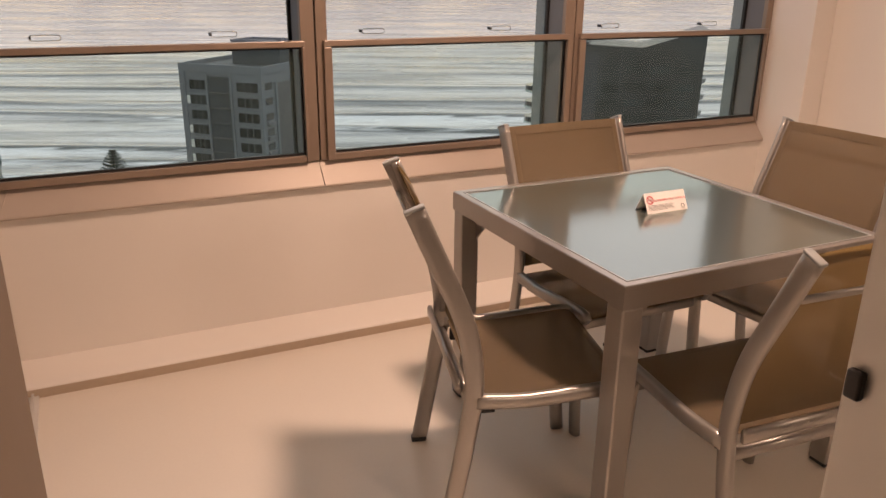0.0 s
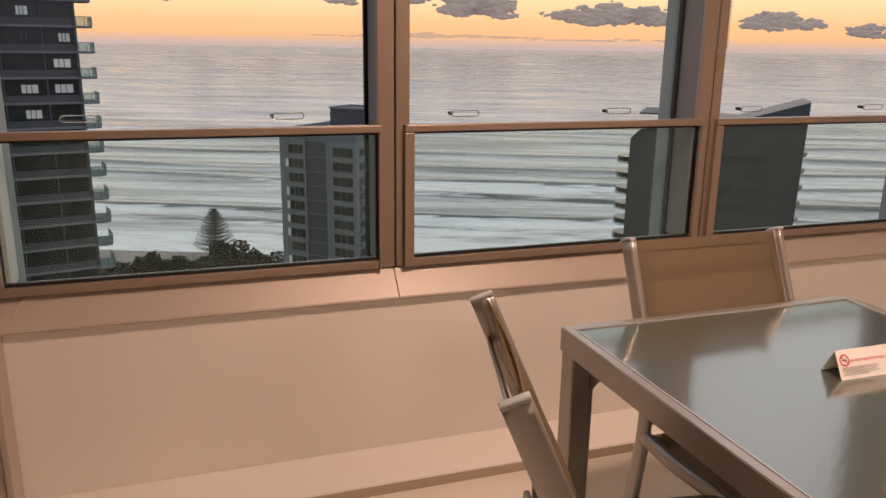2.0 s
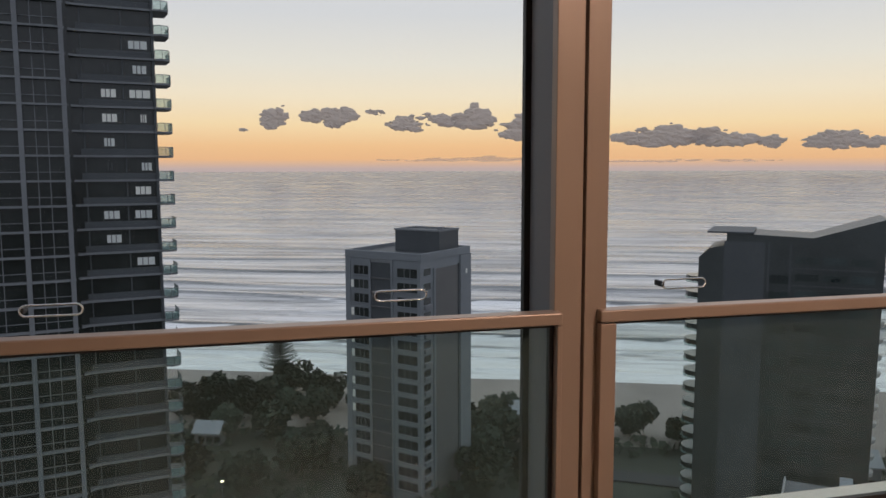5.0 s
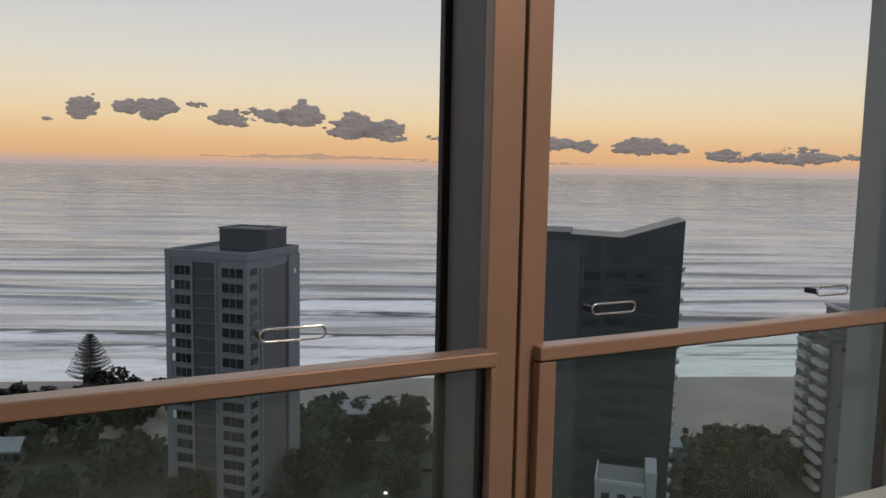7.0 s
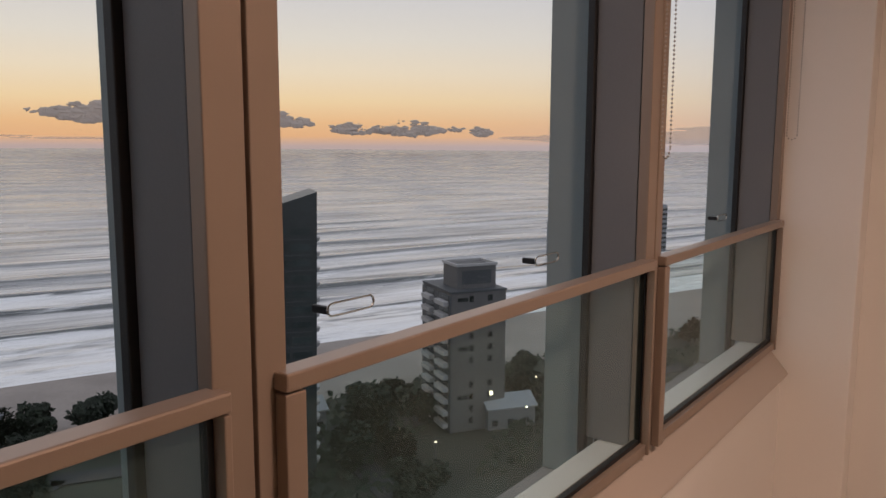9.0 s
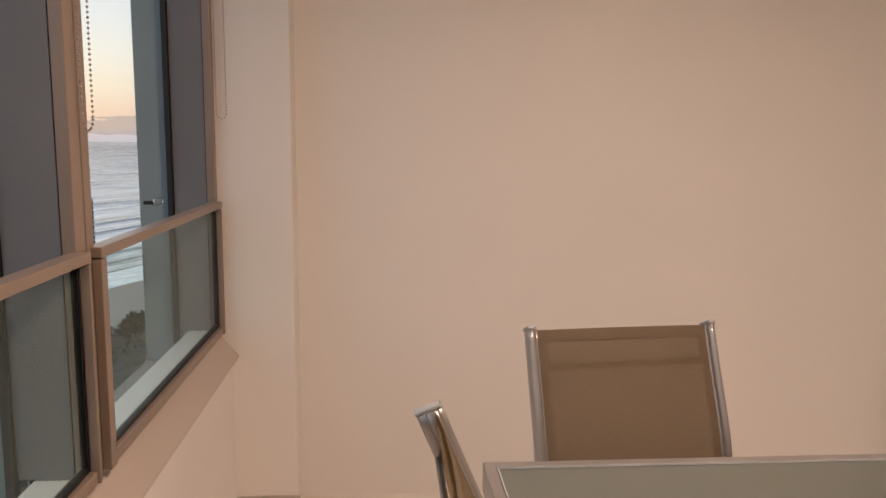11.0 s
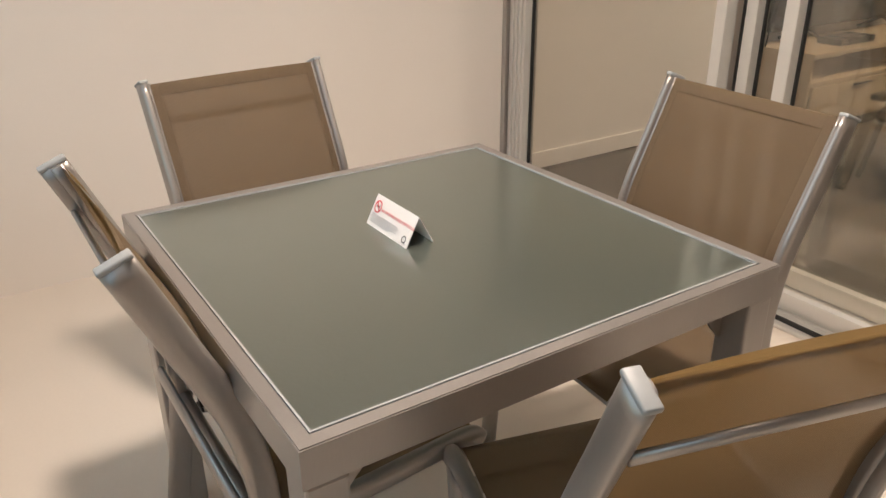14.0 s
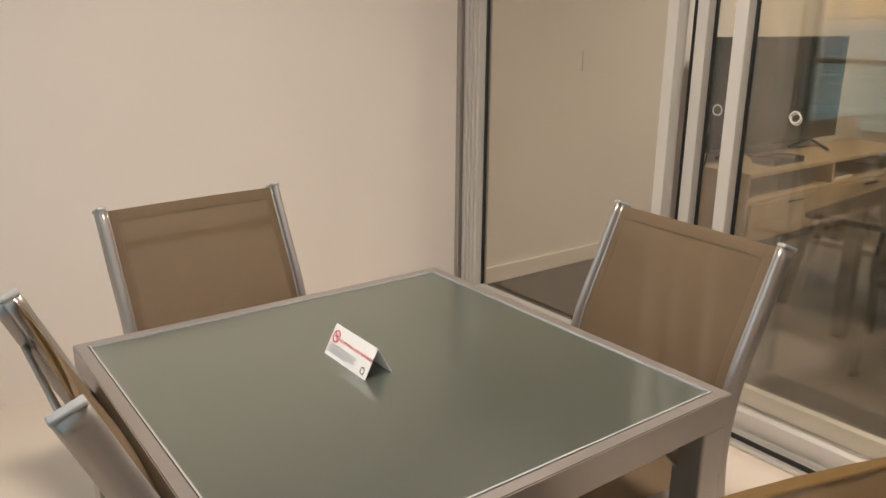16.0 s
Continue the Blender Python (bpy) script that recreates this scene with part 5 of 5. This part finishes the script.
# far towers down the coast
for x, y, w, d, h, rz in ((352, 148, 15, 14, 37, -24), (420, 210, 26, 16, 22, -24), (470, 180, 18, 16, 30, -20), (505, 250, 34, 14, 17, -24)):
    b = empty("distant_tower", place(x, y, rz), "distant hazy grey apartment tower", "building", "distant towers")
    part("wall", box(-w / 2, w / 2, 0, d, 0, h, 1.6), M_CONC2, b)
    for k in range(int(h // 3) - 1):
        part("window_band", box(-w / 2 + 1, w / 2 - 1, -0.1, 0.05, 2 + k * 3, 3.3 + k * 3), M_BLDGLASS, b)

# white house at the foot of the slanted tower
wh = empty("white_house", place(83.5, 98.5, -41), "white rendered house with stepped parapet and dark windows", "building")
part("wall", box(-5.0, 3.2, 0, 9, 0, 13.4, 0.1), M_ROOF, wh)
part("wing", box(3.25, 5.2, 1.5, 9, 0, 15.6, 0.1), M_ROOF, wh)
part("parapet", box(-5.1, 3.2, -0.1, 0.25, 13.41, 14.1), M_WHITESLAB, wh)
part("parapet", box(-5.1, -4.8, 0.26, 9, 13.41, 14.1), M_WHITESLAB, wh)
part("roof_deck", box(-4.79, 3.2, 0.26, 9, 13.405, 13.5), M_CONC, wh)
for z in (10.2, 7.0, 3.8):
    for x in (-3.9, -1.2, 1.4):
        w = part("window", box(x, x + 1.4, -0.06, 0.02, z, z + 1.7), M_BLDGLASS, wh)
        part("sill", box(x - 0.15, x + 1.55, -0.25, -0.065, z - 0.2, z - 0.02), M_WHITESLAB, w)

# low houses with pale roofs
for x, y, w, d, h, rz in ((-13, 188, 6, 5, 3, -20), (66, 176, 12, 8, 5, -22),
                              (118, 128, 10, 8, 5, -25), (150, 92, 12, 8, 5, -35), (36, 118, 12, 9, 4, -33), (178, 120, 11, 8, 5, -28)):
    b = empty("beach_house", place(x, y, rz), "low building with a pale roof among trees", "building", "low buildings")
    part("wall", box(-w / 2, w / 2, 0, d, 0, h), M_CONC, b)
    r = part("roof", prism([(-0.6, h), (d / 2, h + 2.2), (d + 0.6, h), (d + 0.6, h + 0.02), (d / 2, h + 2.6), (-0.6, h + 0.3)], -w / 2 - 0.5, w / 2 + 0.5), M_ROOF, b)
    for k in range(3):
        part("window", box(-w / 2 + 1 + k * w / 3, -w / 2 + 2.4 + k * w / 3, -0.08, 0.02, 1.0, 2.4), M_BLDGLASS, b)

for pts in (((-30, 150), (40, 128), (70, 150)), ((70, 150), (120, 120), (180, 100), (240, 70)), ((95, 70), (120, 120), (150, 140))):
    bm = sweep([Vector((x, y, GZ + 0.02)) for x, y in pts], [(-3, -0.1), (3, -0.1), (3, 0.1), (-3, 0.1)], Vector((0.3, 1, 0)))
    tagged(part("street", bm, M_ROAD), "dim asphalt street between the trees", "road", kind="structure")


# ---- trees ----
def crown_mesh(seed, count, spread, height):
    rnd = random.Random(seed)
    bm = bmesh.new()
    centres = []
    for _ in range(9):
        a, r = rnd.uniform(0, 6.28), rnd.uniform(0.1, 0.75)
        centres.append(Vector((math.cos(a) * r * spread, math.sin(a) * r * spread, height * rnd.uniform(0.35, 0.85))))
    for _ in range(count):
        c = rnd.choice(centres)
        d = Vector((rnd.gauss(0, 1), rnd.gauss(0, 1), rnd.gauss(0, 0.8))).normalized() * spread * rnd.uniform(0.25, 0.48)
        p = c + d
        s = rnd.uniform(0.40, 1.0)
        u = Vector((rnd.gauss(0, 1), rnd.gauss(0, 1), rnd.gauss(0, 0.6))).normalized()
        v = u.orthogonal().normalized()
        q = [bm.verts.new(p + u * s), bm.verts.new(p + v * s * 0.7), bm.verts.new(p - u * s * 0.8), bm.verts.new(p - v * s * 0.6)]
        bm.faces.new(q)
    return bm


def build_tree(seed, spread, height):
    t = empty("coastal_tree", None, "dark leafy coastal tree in dim light", "tree", "trees")
    bm = bmesh.new()
    sweep(smooth_path([(0, 0, 0), (0.2, 0.1, height * 0.25), (-0.1, 0.3, height * 0.6)]), oval(0.5, 0.5, 8, 1), bm=bm)
    for k in range(5):
        a = k * 1.3 + seed
        sweep([(0.1, 0.1, height * 0.3), (math.cos(a) * spread * 0.5, math.sin(a) * spread * 0.5, height * 0.6)], oval(0.2, 0.2, 6, 1), bm=bm)
    part("trunk", bm, M_BARK, t)
    part("crown", crown_mesh(seed, 1700, spread, height), M_LEAF, t)
    return t


rt = random.Random(11)
protos = []
SPOTS = [(-12, 226), (-6, 217), (3, 222), (10, 229), (16, 222), (-2, 205), (8, 208), (20, 212), (-14, 206), (-20, 214), (26, 204), (14, 199), (-9, 194), (2, 190),
         (50, 190), (58, 184), (66, 180), (54, 172), (62, 168), (72, 172), (80, 176), (46, 160), (56, 152), (88, 168), (70, 158), (60, 140), (50, 130), (44, 146),
         (128, 118), (134, 124), (122, 110), (140, 112), (118, 100), (112, 108), (146, 126), (104, 84), (-4, 160), (8, 166), (20, 150), (-16, 170), (30, 168), (-26, 185),
         (98, 160), (106, 152), (150, 104), (160, 112), (172, 108), (164, 96), (186, 110), (196, 98), (208, 108), (222, 92), (240, 96), (256, 84), (12, 178), (26, 186)]
for i, (x, y) in enumerate(SPOTS):
    if i < 4:
        t = build_tree(i + 1, (4.6, 5.6, 4.0, 6.2)[i], (7.5, 9.0, 6.5, 8.5)[i])
        t.matrix_world = place(x, y, rt.uniform(0, 360))
        protos.append(t)
    else:
        copy_thing(protos[i % 4], place(x, y, rt.uniform(0, 360)))

# scrub along the dunes: too many bushes to count
bm = bmesh.new()
for _ in range(9000):
    s, d = rt.uniform(-120, 420), rt.uniform(-120, -56)
    if noise.noise(Vector((s * 0.03, d * 0.05, 2))) < -0.12:
        continue
    p = COAST @ Vector((s, d, rt.uniform(0.2, 2.2)))
    r = rt.uniform(0.6, 1.7)
    u = Vector((rt.gauss(0, 1), rt.gauss(0, 1), rt.gauss(0, 0.5))).normalized() * r
    v = u.orthogonal().normalized() * r * 0.7
    bm.faces.new([bm.verts.new(p + u), bm.verts.new(p + v), bm.verts.new(p - u), bm.verts.new(p - v)])
tagged(part("dune_scrub", bm, M_LEAF), "low dark scrub on the dunes", "scrub", kind="stuff")


def norfolk_pine(x, y, h):
    t = empty("norfolk_pine", place(x, y, 10), "tall Norfolk pine with tiered branches", "tree")
    bm = bmesh.new()
    sweep([(0, 0, 0), (0, 0, h * 0.5), (0, 0, h)], oval(0.5, 0.5, 8, 1), bm=bm)
    part("trunk", bm, M_BARK, t)
    bm = bmesh.new()
    rnd = random.Random(3)
    z = 2.5
    while z < h:
        f = 1 - z / h
        L = 0.6 + 6.6 * f ** 0.85
        for k in range(14):
            a = k * 0.449 + z * 1.7 + rnd.uniform(-0.2, 0.2)
            d = Vector((math.cos(a), math.sin(a), 0))
            side = Vector((-d.y, d.x, 0))
            for j in range(9):
                s = (j + 1) / 9
                p = d * L * s + Vector((0, 0, z + 0.35 * L * s * s - 0.1))
                wdt = 0.95 * (1.1 - s) + 0.30
                for sg in (-1, 1):
                    q = [p, p + d * 0.35 * L / 3, p + side * sg * wdt + d * 0.3 + Vector((0, 0, 0.25)), p + side * sg * wdt * 0.6 + Vector((0, 0, 0.1))]
                    bm.faces.new([bm.verts.new(v) for v in q])
        z += 0.75 + 0.75 * f
    part("branches", bm, M_LEAF, t, "tiers of dark needled branches")
    return t


norfolk_pine(6.6, 246, 15.8)

# street lights far below
for x, y in ((34, 120), (52, 128), (150, 88), (172, 98), (186, 92), (120, 92), (205, 110), (-8, 150)):
    b = empty("street_lamp", place(x, y, 0), "distant lit street lamp", "lamp", "street lamps")
    part("pole", sweep([(0, 0, 0), (0, 0, 6)], oval(0.12, 0.12, 6, 1)), M_CONC, b)
    part("head", box(-0.25, 0.25, -0.15, 0.15, 6, 6.2), M_LITLAMP, b)


# ---- clouds low over the sea: (azimuth from +y to the right, height, width, depth in degrees) ----
def cloud(az, el, w, h, seed, dist=4300.0, stretch=1.0):
    rnd = random.Random(seed)
    bm = bmesh.new()
    k = dist * radians(1)
    lumps = [(rnd.uniform(-0.8, 0.8), rnd.uniform(-0.3, 0.4), rnd.uniform(0.35, 1.0)) for _ in range(2 + int(w * 0.8))]
    for q in range(int((60 + w * 34) / stretch ** 0.5)):
        lx, lz, ls = lumps[q % len(lumps)]
        loose = 1.0 if q % 5 else 1.35
        u = max(-1.1, min(1.1, lx + rnd.gauss(0, 0.20) * loose))
        zz = max(-0.34, lz * 0.8 + rnd.gauss(0, 0.17) * loose) * (1.1 - 0.6 * abs(u))
        r = h * k * rnd.uniform(0.06, 0.20) * (0.5 + 0.6 * ls) * (0.35 if q % 5 == 0 else 1.0)
        c = Vector((u * w * k * 0.5, rnd.uniform(-3, 3), zz * h * k * 0.85))
        r0 = bmesh.ops.create_icosphere(bm, subdivisions=2, radius=1, matrix=Matrix.Translation(c) @ Matrix.Diagonal((r * stretch * rnd.uniform(1.0, 2.0), r * 0.4, r * rnd.uniform(0.55, 0.9), 1)))
        for v in r0["verts"]:
            d = v.co - c
            v.co += d * (0.7 * noise.noise(v.co * (1.4 / r) + Vector((seed, 0, 0))) + 0.6 * noise.noise(v.co * (3.6 / r)))
    a, e = radians(az), radians(el)
    ob = part("cloud", bm, M_VEIL if stretch > 1 else M_CLOUD, smooth=True)
    fuse = ob.modifiers.new("fuse", "REMESH")
    fuse.mode, fuse.voxel_size, fuse.use_smooth_shade = "VOXEL", 1.6 if stretch == 1 else 2.5, True
    calm = ob.modifiers.new("calm", "SMOOTH")
    calm.factor, calm.iterations = 0.5, 2
    ob.matrix_world = Matrix.Translation((dist * math.cos(e) * math.sin(a), dist * math.cos(e) * math.cos(a), 1.4 + dist * math.sin(e))) @ Matrix.Rotation(-a, 4, "Z")
    return tagged(ob, "thin grey cloud bank along the horizon" if stretch > 1 else "ragged grey cloud puff low over the sea", "cloud", "clouds")


for i, c in enumerate(CLOUDS):
    cloud(*c, i + 1)
cloud(17.0, 0.60, 15.0, 0.40, 31, stretch=6.0)
cloud(31.0, 0.45, 12.0, 0.28, 32, stretch=6.0)
cloud(73.0, 0.62, 26.0, 1.30, 33, stretch=6.0)
